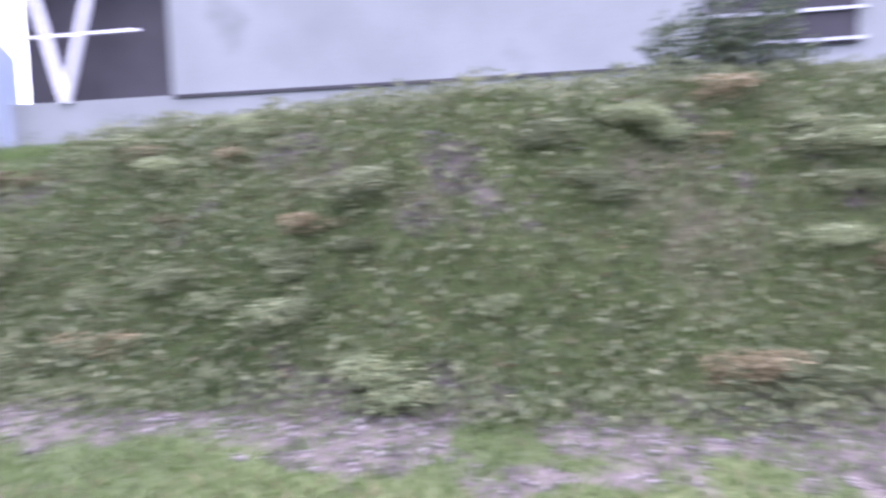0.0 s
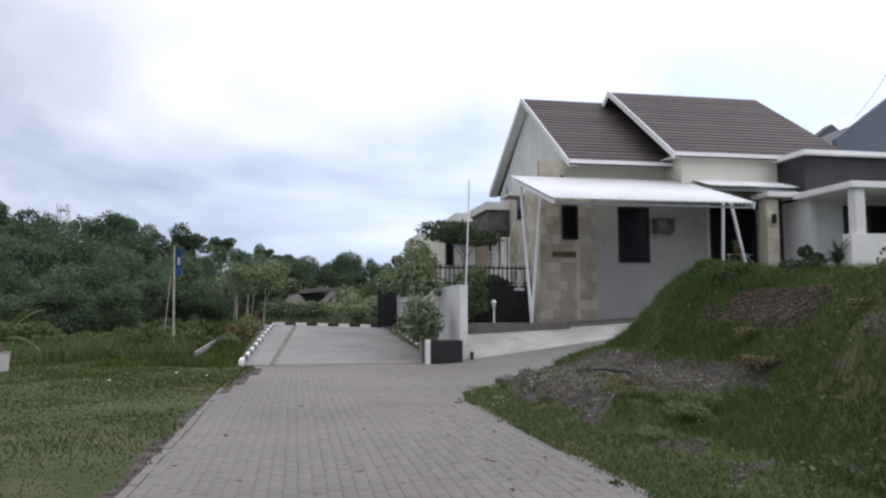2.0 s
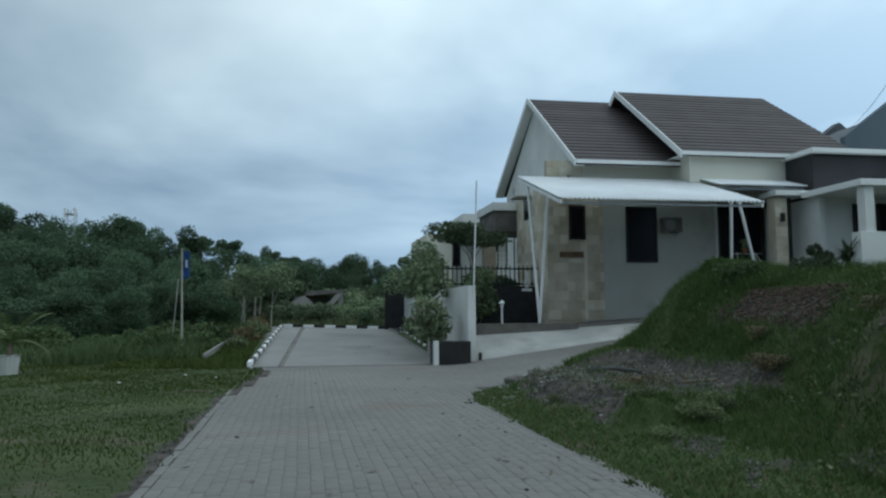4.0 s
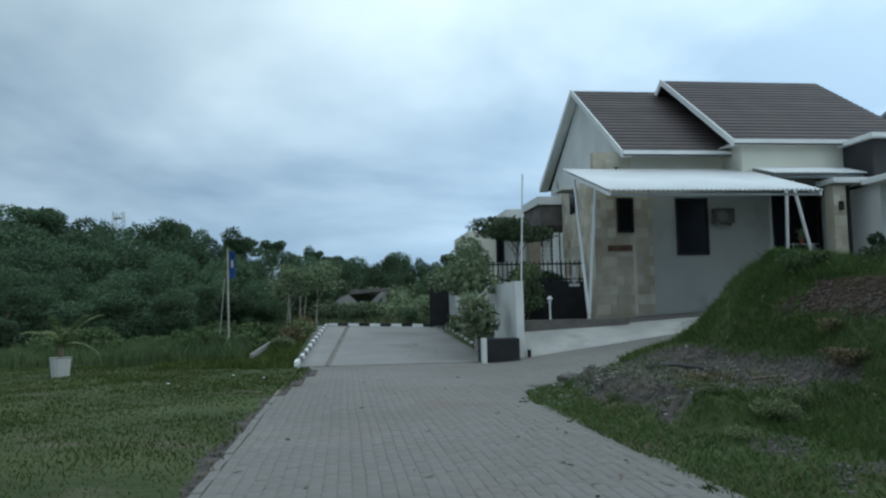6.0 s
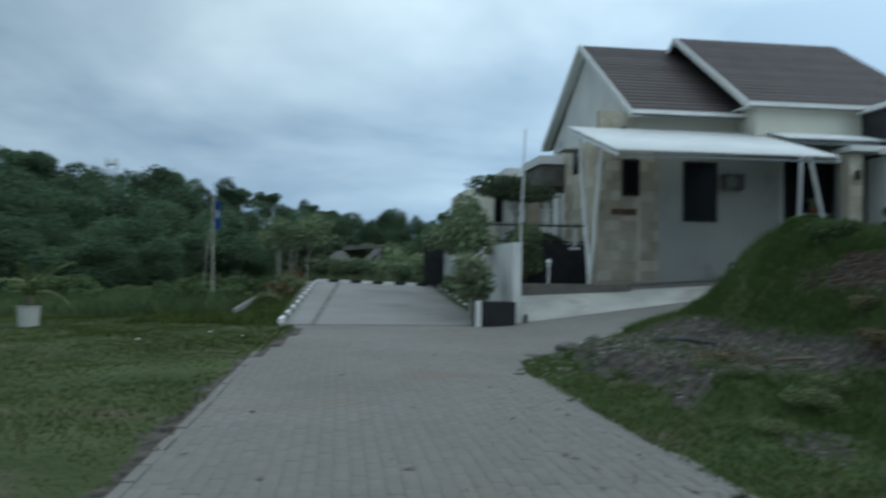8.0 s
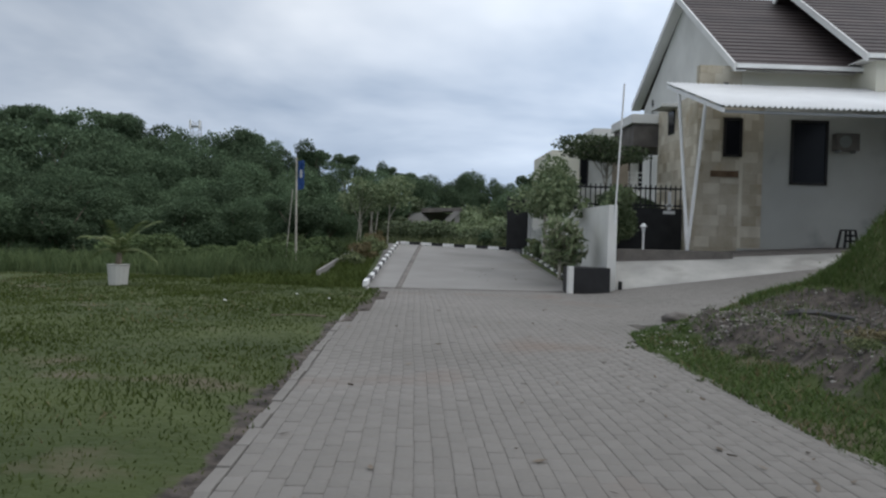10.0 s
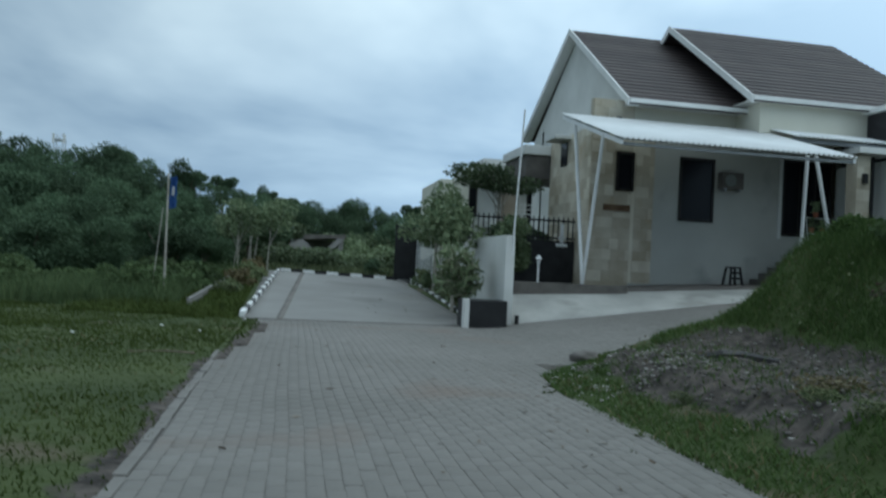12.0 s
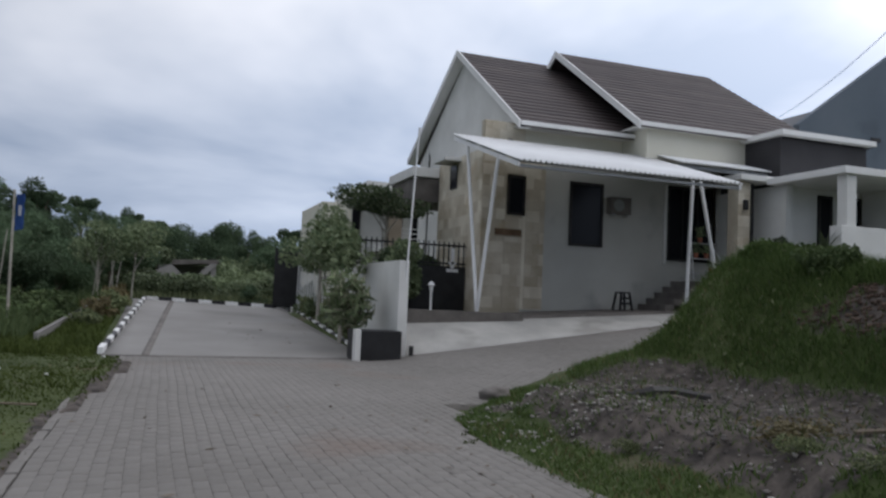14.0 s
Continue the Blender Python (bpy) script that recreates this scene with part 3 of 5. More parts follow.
def corrugated(name, x0, x1, y0, z0, y1, z1, parent, pitch=0.13, amp=0.028):
    xs = np.arange(x0, x1 + 1e-6, pitch / 6)
    h = amp * np.sin(2 * math.pi * (xs - x0) / pitch)
    v, f = [], []
    for dz in (0.0, -0.012):
        for yy, zz in ((y0, z0), (y1, z1)):
            v += [(a, yy, zz + b + dz) for a, b in zip(xs, h)]
    n = len(xs)
    for i in range(n - 1):
        f += [(i, i + 1, n + i + 1, n + i), (2 * n + i + 1, 2 * n + i, 3 * n + i, 3 * n + i + 1),
              (i + 1, i, 2 * n + i, 2 * n + i + 1), (n + i, n + i + 1, 3 * n + i + 1, 3 * n + i)]
    for a in (0, n - 1):
        f.append((a, n + a, 3 * n + a, 2 * n + a))
    return soup(name, v, f, M["sheet"], parent, "white corrugated metal sheet")


corrugated("roof_sheet", -1.95, 3.9, -4.06, 4.12, -0.1, 5.36, canopy)
for xx in (-1.93, 3.82):
    bm = bmesh.new()
    prism(bm, [(-4.03, 4.07), (-0.1, 5.30), (-0.1, 5.20), (-4.03, 3.97)], "x", xx, xx + 0.06)
    part("rafter", bm, M["post"], canopy)
for k in range(5):
    yy = -4.0 + k * 0.95
    zz = 4.05 + (yy + 4.06) * 0.313
    block("purlin", (-1.9, 3.86, yy, yy + 0.05, zz - 0.10, zz - 0.04), M["shaded_steel"], canopy)
def leg(a, b, r=0.045):
    bm = bmesh.new()
    tube(bm, [a, b], r, 8)
    part("post", bm, M["post"], canopy, "white steel post")
leg((-1.98, -2.2, 0.75), (-1.92, -3.0, 4.36)), leg((-1.92, -2.1, 0.75), (-1.90, -1.0, 4.98))
leg((4.27, -1.55, 1.0), (4.36, -1.6, 4.75), 0.05), leg((5.14, -1.6, 2.2), (4.55, -1.6, 4.75), 0.05)
canopy2 = thing("canopy", (6, -1, 5.2), "small white corrugated canopy over the porch door", "canopy")
corrugated("roof_sheet", 3.9, 7.5, -1.7, 5.0, 0.3, 5.6, canopy2)
block("beam", (3.95, 7.4, -1.55, -1.47, 4.85, 4.96), M["shaded_steel"], canopy2)

# neighbour: blue grey gable wall behind the porch
neighbour = thing("neighbour_house", (15, 4, 1.8), "tall blue grey blank gable wall of a house", "house")
bm = bmesh.new()
prism(bm, [(10.15, 1.5), (20.4, 1.5), (20.4, 7.2), (15.3, 10.9), (10.15, 7.2)], "y", 0.7, 0.95)
part("wall", bm, M["blue"], neighbour, "blue grey rendered gable wall")
block("body", (10.6, 20.0, 0.95, 8.0, 1.5, 6.9), M["blue"], neighbour, "blue grey house body")
bm = bmesh.new()
prism(bm, [(10.6, 6.9), (20.0, 6.9), (15.3, 9.2)], "y", 1.0, 7.8)
part("roof", bm, M["grey_roof"], neighbour, "grey roof")

# pale building on the bank top
annex = thing("roadside_building", (8, -18, 2.4), "pale grey rendered building with a dark opening on the bank", "building")
block("base_wall", (3.9, 9, -40, -12.7, 1.6, 3.08), M["pale_blue"], annex, "pale plinth wall")
block("wall", (4.0, 9, -40, -16.0, 3.08, 8.5), M["pale_blue"], annex, "pale grey wall")
# The opening is a solid block; its inner shade is painted charcoal.
block("recess", (4.3, 9, -16.0, -12.72, 3.08, 8.5), M["dark"], annex, "recessed opening, a solid face with its shade painted charcoal")

# white wall and planter by the ramp
garden_wall = thing("garden_wall", (-4.3, -2, 0), "white rendered garden wall", "wall")
block("wall", (-4.42, -4.22, -4.1, 1.5, -0.2, 1.84), M["white"], garden_wall, "white rendered wall", 0.01)
planter = thing("planter", (-5, -4.3, 0), "low black planter box with a white corner post", "planter")
block("box", (-5.25, -4.45, -4.55, -4.36, -0.15, 0.46), M["black"], planter, "black painted box", 0.01)
block("box", (-5.35, -4.45, -4.36, -3.9, -0.15, 0.46), M["black"], planter, "black painted box")
block("corner_post", (-5.36, -5.25, -4.58, -4.36, -0.15, 0.48), M["white"], planter, "white corner post", 0.01)
pole = thing("flag_pole", (-4.2, -4.2, 0), "thin white bare flag pole beside the wall", "pole")
bm = bmesh.new()
tube(bm, [(-4.3, -4.0, 0.3), (-4.21, -4.31, 4.47)], 0.02, 8)
part("pole", bm, M["post"], pole)

# kerbs of alternating black and white blocks
def kerb_run(p, q, size, group):
    p, q = Vector(p), Vector(q)
    n = int((q - p).length / size)
    for k in range(n):
        a, b = p.lerp(q, k / n), p.lerp(q, (k + 0.97) / n)
        d = (b - a).normalized()
        s = Vector((-d.y, d.x, 0)) * 0.05
        bm = bmesh.new()
        v = [bm.verts.new(c + Vector((0, 0, h))) for h in (-0.1, 0.10) for c in (a - s, a + s, b + s, b - s)]
        for f in ((0, 3, 2, 1), (4, 5, 6, 7), (0, 1, 5, 4), (1, 2, 6, 5), (2, 3, 7, 6), (3, 0, 4, 7)):
            bm.faces.new([v[i] for i in f])
        bmesh.ops.bevel(bm, geom=[e for e in bm.edges if all(w.co.z > 0.05 + a.z * 0 for w in e.verts)][:4], offset=0.02, segments=1, affect="EDGES")
        white = k % 2 == 0
        ob = part("kerb_stone", bm, M["trim"] if white else M["black"])
        tagged(ob, "white painted concrete kerb stone" if white else "black painted concrete kerb stone", "kerb", group)


def pz(x, y):
    return float(paved(np.array(x), np.array(y)))


kerb_run((-9.75, -3.9, pz(-9.7, -3.9)), (-9.28, 8.9, pz(-9.3, 8.9)), 0.64, "kerb stones along the ramp")
kerb_run((-9.28, 8.95, pz(-9.3, 8.9)), (-4.6, 8.3, pz(-4.9, 8.3)), 0.42, "kerb stones along the ramp")
kerb_run((-4.95, -3.7, pz(-5, -3.7)), (-4.6, 8.3, pz(-4.9, 8.3)), 0.6, "kerb stones along the ramp")
apron = sheet("driveway", -4.2, 5.6, -3.95, -2.2, 0.3, 0.0, M["apron"], "pale concrete driveway apron that slopes up to the house",
              lambda a, b: np.where(b > -2.6, np.interp(a, [-4.2, -1.1, 2.9, 6], [0.58, 0.7, 0.95, 1.15]),
                                    paved(a, b) + (np.interp(a, [-4.2, -1.1, 2.9, 6], [0.58, 0.7, 0.95, 1.15]) - paved(a, b)) * (b + 3.95) / 1.35), 0.5)
tagged(apron, category="driveway")
terrace = sheet("terrace", -4.2, 6.2, -2.2, FRONT, 0.5, 0.0, M["stonegrey"], "dark grey stone terrace in front of the house",
                lambda a, b: np.interp(a, [-4.2, -1.1, 2.9, 6], [0.62, 0.74, 0.98, 1.1]), 0.5)
tagged(terrace, category="terrace")

# ---- house details ----
def column_tiles(x0, x1, z0, z1, face, parent, w=0.42, h=0.30, axis="y"):
    """Sandstone slabs, each a piece of its own with a recessed joint."""
    rng = random.Random(5)
    row, z = 0, z0
    while z < z1 - 0.05:
        hh = min(h, z1 - z)
        a = x0 - (w / 2 if row % 2 else 0)
        while a < x1 - 0.03:
            s0, s1 = max(a, x0), min(a + w, x1)
            if s1 - s0 > 0.05:
                d = 0.012 + rng.random() * 0.006
                bm = bmesh.new()
                if axis == "y":
                    box(bm, s0 + 0.0025, s1 - 0.0025, face - d, face, z + 0.0025, z + hh - 0.0025)
                else:
                    box(bm, face - d, face, s0 + 0.0025, s1 - 0.0025, z + 0.0025, z + hh - 0.0025)
                part("stone_tile", bm, M["stone"], parent)
            a += w
        z, row = z + hh, row + 1


front_stone = bpy.data.objects["corner_wall"]
side_stone = bpy.data.objects["corner_wall.001"]
block("stone_backing", (0.42, 1.08, FRONT - 0.02, FRONT - 0.001, 0.9, 4.95), M["stone"], house, "sandstone cladding")
for a, b, c, d in ((-0.8, -0.11, 0.92, 4.9), (0.52, 1.08, 0.92, 4.9), (-0.11, 0.52, 0.92, 2.86), (-0.11, 0.52, 3.1, 3.42), (-0.11, 0.52, 4.6, 4.9), (-0.78, 0.4, 4.9, 6.0)):
    column_tiles(a, b, c, d, FRONT - 0.021 if a >= 0.42 else FRONT, front_stone)
column_tiles(0.6, 4.1, 0.8, 5.2, -0.8, side_stone, axis="x")
block("vent", (-0.12, 0.02, FRONT - 0.06, FRONT - 0.03, 5.40, 5.54), M["frame"], house, "small dark vent")
# side wall hood, small window and lean-to slab
block("hood", (-1.35, -0.8, 2.2, 3.2, 5.10, 5.2), M["white"], house, "white concrete window hood", 0.01)
block("window", (-0.86, -0.82, 2.5, 3.0, 4.35, 5.05), M["glass"], house, "small dark side window")
block("slab", (-1.7, 0.3, 4.1, 6.8, 4.85, 5.15), M["white"], house, "white roof slab of the side wing", 0.015)
block("soffit", (-1.6, 0.3, 4.2, 6.7, 4.1, 4.84), M["stonegrey"], house, "grey brown underside")

# porch column, floor, steps and shelf
col = block("column", (5.72, 6.12, -1.75, -1.35, 0.9, 4.62), M["stone"], house, "sandstone clad porch column")
column_tiles(5.72, 6.12, 1.9, 4.6, -1.75, col, 0.4, 0.3)
block("wall_lamp", (5.86, 5.98, -1.88, -1.78, 3.85, 4.12), M["black"], house, "black wall lantern", 0.02)
block("downpipe", (6.22, 6.3, -1.7, -1.62, 1.0, 4.6), M["black"], house, "black downpipe")
block("slab", (5.6, 6.75, -2.0, -1.1, 4.64, 4.80), M["white"], house, "white porch slab", 0.01)
block("porch_floor", (5.3, 6.74, -1.9, FRONT, 0.9, 1.92), M["white"], house, "white porch base wall", 0.01)
block("plinth", (4.45, 4.95, -1.55, -1.15, 0.85, 1.28), M["cream"], house, "cream plinth at the foot of the steps", 0.01)
for k in range(5):
    block("step", (3.95 + 0.27 * k, 5.30, -1.1, 0.2, 0.85, 1.19 + 0.175 * k), M["stonegrey"], house, "dark stone step", 0.008)

stool = thing("stool", (3.16, -0.25, 0.98), "dark plastic stool with splayed legs on the terrace", "stool")
bm = bmesh.new()
box(bm, 3.01, 3.31, -0.40, -0.10, 1.46, 1.50, 0.012)
part("seat", bm, M["black"], stool)
for a, b in ((-1, -1), (1, -1), (1, 1), (-1, 1)):
    bm = bmesh.new()
    tube(bm, [(3.16 + 0.19 * a, -0.25 + 0.19 * b, 0.98), (3.16 + 0.13 * a, -0.25 + 0.13 * b, 1.465)], [0.04, 0.035], 6)
    part("leg", bm, M["black"], stool)
for z in (1.15, 1.3):
    bm = bmesh.new()
    box(bm, 3.0, 3.32, -0.42, -0.40, z, z + 0.06)
    part("stretcher", bm, M["black"], stool)

unit = thing("air_conditioner", (3.4, 0.4, 3.9), "grey outdoor cooling unit on the wall", "air conditioner")
block("casing", (3.06, 3.72, 0.30, FRONT - 0.003, 3.72, 4.20), M["stonegrey"], unit, "", 0.015)
bm = bmesh.new()
bmesh.ops.create_cone(bm, cap_ends=True, segments=20, radius1=0.17, radius2=0.17, depth=0.03, matrix=Matrix.Translation((3.3, 0.29, 3.96)) @ Matrix.Rotation(radians(90), 4, "X"))
part("fan_grille", bm, M["pale_blue"], unit, "grey round fan grille")
for x in (3.15, 3.6):
    block("bracket", (x, x + 0.04, 0.3, FRONT - 0.003, 3.66, 3.72), M["galv"], unit)

rack = thing("plant_rack", (5.4, -0.8, 1.92), "white stepped metal plant rack on the porch", "rack")
for x in (5.0, 5.62):
    bm = bmesh.new()
    tube(bm, [(x, -0.9, 1.92), (x, -0.75, 2.98)], 0.014, 6)
    part("upright", bm, M["post"], rack)
for k, z in enumerate((2.1, 2.5, 2.93)):
    block("shelf", (4.9, 5.85 - 0.04 * k, -1.0 + 0.06 * k, -0.75 + 0.04 * k, z, z + 0.025), M["galv"], rack)
for z0, z1 in ((2.93, 2.5), (2.5, 2.1)):
    bm = bmesh.new()
    tube(bm, [(5.5, -0.95, z0), (5.84, -0.98, z1)], 0.014, 6)
    part("brace", bm, M["post"], rack)

for k, (x, z, h) in enumerate(((5.08, 2.525, 0.30), (5.42, 2.525, 0.24), (5.2, 2.955, 0.32), (5.6, 2.125, 0.26))):
    pot = thing("flower_pot", (x, -0.87, z), "small red brown flower pot with a leafy plant on the rack", "plant", "flower pots on the rack")
    bm = bmesh.new()
    tube(bm, [(x, -0.87, z), (x, -0.87, z + 0.12), (x, -0.87, z + 0.14)], [0.05, 0.07, 0.075], 10)
    part("pot", bm, M["terracotta"], pot)
    prs = np.random.RandomState(60 + k)
    ends = np.stack([x + prs.normal(0, 0.06, 90), -0.87 + prs.normal(0, 0.06, 90), z + 0.14 + h * prs.random_sample(90)], 1)
    pq = np.concatenate([ends - [0.02, 0, 0.02], ends + [0.02, 0, -0.02], ends + [0.01, 0.01, 0.03]], 1).reshape(-1, 3)
    soup("leaves", pq, np.arange(270).reshape(90, 3), M["light_leaf"], pot)

# black gate beside the house, with a white emblem
gate = thing("gate", (-2.5, 1.5, 0.75), "black metal gate with pickets and a white emblem", "gate")
block("panel", (-4.2, -0.85, 1.48, 1.52, 0.7, 2.0), M["black"], gate, "black sheet panel")
for z in (2.05, 2.55):
    block("rail", (-4.2, -0.85, 1.47, 1.53, z, z + 0.05), M["black"], gate)
for k in range(23):
    x = -4.18 + k * 0.148
    block("picket", (x, x + 0.03, 1.485, 1.515, 2.0, 2.68), M["black"], gate)
block("emblem", (-1.30, -1.20, 1.44, 1.465, 1.95, 2.5), M["post"], gate, "white emblem stem")
block("emblem", (-1.42, -1.08, 1.44, 1.465, 1.84, 1.93), M["post"], gate, "white emblem foot")
block("emblem", (-1.36, -1.14, 1.44, 1.465, 2.06, 2.12), M["post"], gate)
lamp = thing("garden_lamp", (-2.92, -1.7, 0.7), "white garden bollard lamp with a small hood", "lamp")
bm = bmesh.new()
tube(bm, [(-2.92, -1.7, 0.6), (-2.92, -1.7, 1.32)], 0.028, 10)
part("post", bm, M["post"], lamp)
bm = bmesh.new()
tube(bm, [(-2.92, -1.7, 1.30), (-2.92, -1.7, 1.40), (-2.92, -1.7, 1.41), (-2.92, -1.7, 1.5)], [0.045, 0.045, 0.095, 0.02], 12)
part("hood", bm, M["post"], lamp)
bed_kerb = block("terrace_edge", (-4.2, -1.0, -2.66, -2.2, 0.3, 0.85), M["stonegrey"], None, "dark stone edge of the terrace bed", 0.01)
tagged(bed_kerb, category="edging", kind="structure")
pipe = thing("drain_pipe", (-4.12, -4.2, 0.1), "short black drain pipe end by the wall", "pipe")
bm = bmesh.new()
tube(bm, [(-4.13, -4.16, -0.02), (-4.13, -4.16, 0.16)], 0.045, 10)
part("pipe", bm, M["black"], pipe)

# neighbour's details: vents, far roof, cable
for x in (13.2, 14.9):
    block("vent", (x, x + 0.4, 0.66, 0.7, 6.95, 7.08), M["frame"], neighbour, "dark vent slot")
far_roof = thing("far_house", (20.2, 15, 1.9), "grey pitched roof of a house behind", "house")
bm = bmesh.new()
prism(bm, [(17.0, 9.0), (23.2, 9.0), (20.2, 11.3)], "y", 14.0, 14.6)
part("roof", bm, M["grey_roof"], far_roof)
block("wall", (17.2, 23.0, 14.2, 19.8, 1.7, 9.0), M["blue"], far_roof)
cable = thing("cable", (12, 1, 10), "thin black overhead cable", "cable")
bm = bmesh.new()
pts = [Vector((20.9, 14.1, 11.0)).lerp(Vector((3.4, -12.1, 8.5)), k / 16) - Vector((0, 0, 0.55 * math.sin(math.pi * k / 16))) for k in range(17)]
tube(bm, pts, 0.011, 5)
part("wire", bm, M["black"], cable)

# building on the bank: strut, bars, posts
bm = bmesh.new()
tube(bm, [(3.85, -13.9, 3.05), (3.9, -13.3, 5.2)], 0.075, 10)
part("strut", bm, M["post"], annex, "white slanting steel strut")
bm = bmesh.new()
tube(bm, [(3.85, -13.9, 3.05), (3.9, -14.55, 5.2)], 0.075, 10)
part("strut", bm, M["post"], annex, "white slanting steel strut")
block("beam", (3.8, 4.0, -16.0, -12.7, 5.2, 5.4), M["pale_blue"], annex)
block("rail", (3.95, 4.0, -15.4, -12.9, 4.28, 4.33), M["post"], annex, "white rail")
block("window", (3.94, 3.99, -27.4, -25.2, 3.25, 6.0), M["dark"], annex, "dark barred window")
for z in (3.3, 3.75, 4.2, 4.65):
    block("bar", (3.88, 3.93, -27.5, -25.1, z, z + 0.05), M["galv"], annex)
block("sill", (3.86, 3.9, -25.0, -16.1, 3.02, 3.08), M["dark"], annex, "dark joint above the plinth")
block("wall", (4.0, 9.0, -16.0, -12.7, 6.6, 8.5), M["pale_blue"], annex)
poles = thing("utility_pole", (3.4, -12.3, 2.5), "pair of pale steel utility poles", "pole")
for y in (-12.1, -12.62):
    bm = bmesh.new()
    tube(bm, [(3.4, y, 2.0), (3.4, y, 9.5)], [0.15, 0.11], 12)
    part("pole", bm, M["pale_blue"], poles)

# ---- beyond the ramp ----
panel = thing("metal_gate", (-4.75, 8.1, 0.6), "black sheet metal gate leaf at the ramp end", "gate")
block("leaf", (-5.15, -4.35, 8.05, 8.12, 0.55, 2.45), M["black"], panel, "black sheet leaf", 0.01)
for x in (-5.18, -4.35):
    block("post", (x - 0.04, x + 0.04, 8.04, 8.13, 0.4, 2.55), M["black"], panel)
fence = thing("fence", (-4.45, 5, 0.5), "white vertical bar fence with black rails", "fence")
for k in range(15):
    y = 2.2 + k * 0.40
    block("bar", (-4.46, -4.425, y, y + 0.035, 0.45, 2.0), M["post"], fence)
for z in (0.7, 1.8):
    block("rail", (-4.42, -4.38, 2.1, 7.9, z, z + 0.05), M["black"], fence)
drain = sheet("drain_strip", -9.0, -8.87, -4.2, 8.8, 0.4, 0.006, M["stonegrey"], "dark drain strip along the ramp", lambda a, b: paved(a, b), 0.03)
for v in drain.data.vertices:
    v.co.x += -0.08 + 0.58 * (v.co.y + 4.2) / 13.0
tagged(drain, category="drain")
seam = sheet("ramp_joint", -9.6, -5.0, -4.24, -4.19, 0.4, 0.008, M["stonegrey"], "dark joint at the foot of the ramp", paved, 0.03)
tagged(seam, category="joint")
bed_edge = thing("bed_edging", (-10.7, 1, 0.2), "pale concrete edging of a planting bed", "edging")
bm = bmesh.new()
line = [(-10.95 + 0.04 * k, -2.6 + 0.8 * k) for k in range(12)]
for (a, b), (c, d) in zip(line, line[1:]):
    za, zb = float(land(np.array([a]), np.array([b]))[0]), float(land(np.array([c]), np.array([d]))[0])
    vs = [bm.verts.new(p) for p in ((a - .035, b, za - .2), (a + .035, b, za - .2), (c + .035, d, zb - .2), (c - .035, d, zb - .2), (a - .035, b, za + .2), (a + .035, b, za + .2), (c + .035, d, zb + .2), (c - .035, d, zb + .2))]
    for q in ((0, 1, 2, 3), (4, 5, 6, 7), (0, 1, 5, 4), (1, 2, 6, 5), (2, 3, 7, 6), (3, 0, 4, 7)):
        bm.faces.new([vs[i] for i in q])
part("edging", bm, M["concrete"], bed_edge)

villa = thing("villa", (-1, 14, 0.5), "white villa with a balcony and beige columns behind the garden", "house")
block("wall", (-2.75, -1.5, 13.0, 18, 0.2, 4.85), M["cream"], villa, "cream wall")
block("wall", (-1.5, 2.4, 14.0, 18, 0.2, 5.3), M["white"], villa, "white wall")
block("column", (-0.1, 0.45, 12.2, 12.8, 0.2, 5.3), M["beige"], villa, "beige brown column")
block("balcony", (-0.6, 2.0, 12.4, 14, 2.9, 3.15), M["white"], villa, "white balcony slab")
block("roof", (-1.2, 2.6, 11.8, 18.2, 5.3, 5.7), M["white"], villa, "white roof slab")
window(-1.3, -0.9, 3.4, 4.8, 13.98, villa, 0)
window(0.5, 1.0, 3.2, 4.7, 13.98, villa, 0)
window(1.4, 1.8, 3.2, 4.7, 13.98, villa, 0)
for k in range(4):
    block("railing", (0.46, 2.0, 12.42, 12.46, 3.3 + 0.2 * k, 3.33 + 0.2 * k), M["post"], villa)
for x in (0.5, 0.86, 1.22, 1.6, 1.96):
    block("railing_post", (x, x + 0.04, 12.42, 12.46, 3.15, 4.0), M["post"], villa)

shed = thing("shelter", (-7.5, 31, 1), "low grey concrete shelter with a sloping slab roof", "shed")
bm = bmesh.new()
prism(bm, [(-8.3, 2.32), (-8.2, 2.62), (-5.7, 2.72), (-5.6, 2.52)], "y", 29, 34)
part("roof", bm, M["stonegrey"], shed, "sagging grey roof slab")
bm = bmesh.new()
prism(bm, [(-9.1, -0.6), (-9.1, 1.95), (-8.3, 2.35), (-7.4, 1.5), (-7.4, -0.6)], "y", 28.9, 29.2)
part("wall", bm, M["concrete"], shed, "pale broken gable wall")
block("back_wall", (-9.0, -6.0, 33.5, 33.8, -0.6, 2.4), M["concrete"], shed)
bm = bmesh.new()
prism(bm, [(-7.1, 1.5), (-6.2, 2.45), (-5.75, 2.45), (-6.7, 1.45)], "y", 28.9, 29.1)
part("brace", bm, M["concrete"], shed, "grey slanting beam")
block("pillar", (-6.1, -5.8, 29.1, 29.4, -0.6, 2.55), M["concrete"], shed)

banner = thing("banner_pole", (-11.87, 0, 0), "blue cloth banner on a weathered bamboo pole", "banner")
bm = bmesh.new()
tube(bm, [(-11.85, 0, -0.4), (-11.88, 0, 1.6), (-11.9, 0, 3.05)], [0.034, 0.028, 0.02], 8)
part("pole", bm, M["pale_bark"], banner)
bm = bmesh.new()
vs = [[bm.verts.new((-11.87 + 0.085 * i + (0.02 if j % 2 else 0), 0.03 + 0.03 * math.sin(1.7 * i + j), 2.95 - 0.13 * j + 0.02 * i)) for i in range(3)] for j in range(7)]
for j in range(6):
    for i in range(2):
        bm.faces.new((vs[j][i], vs[j][i + 1], vs[j + 1][i + 1], vs[j + 1][i]))
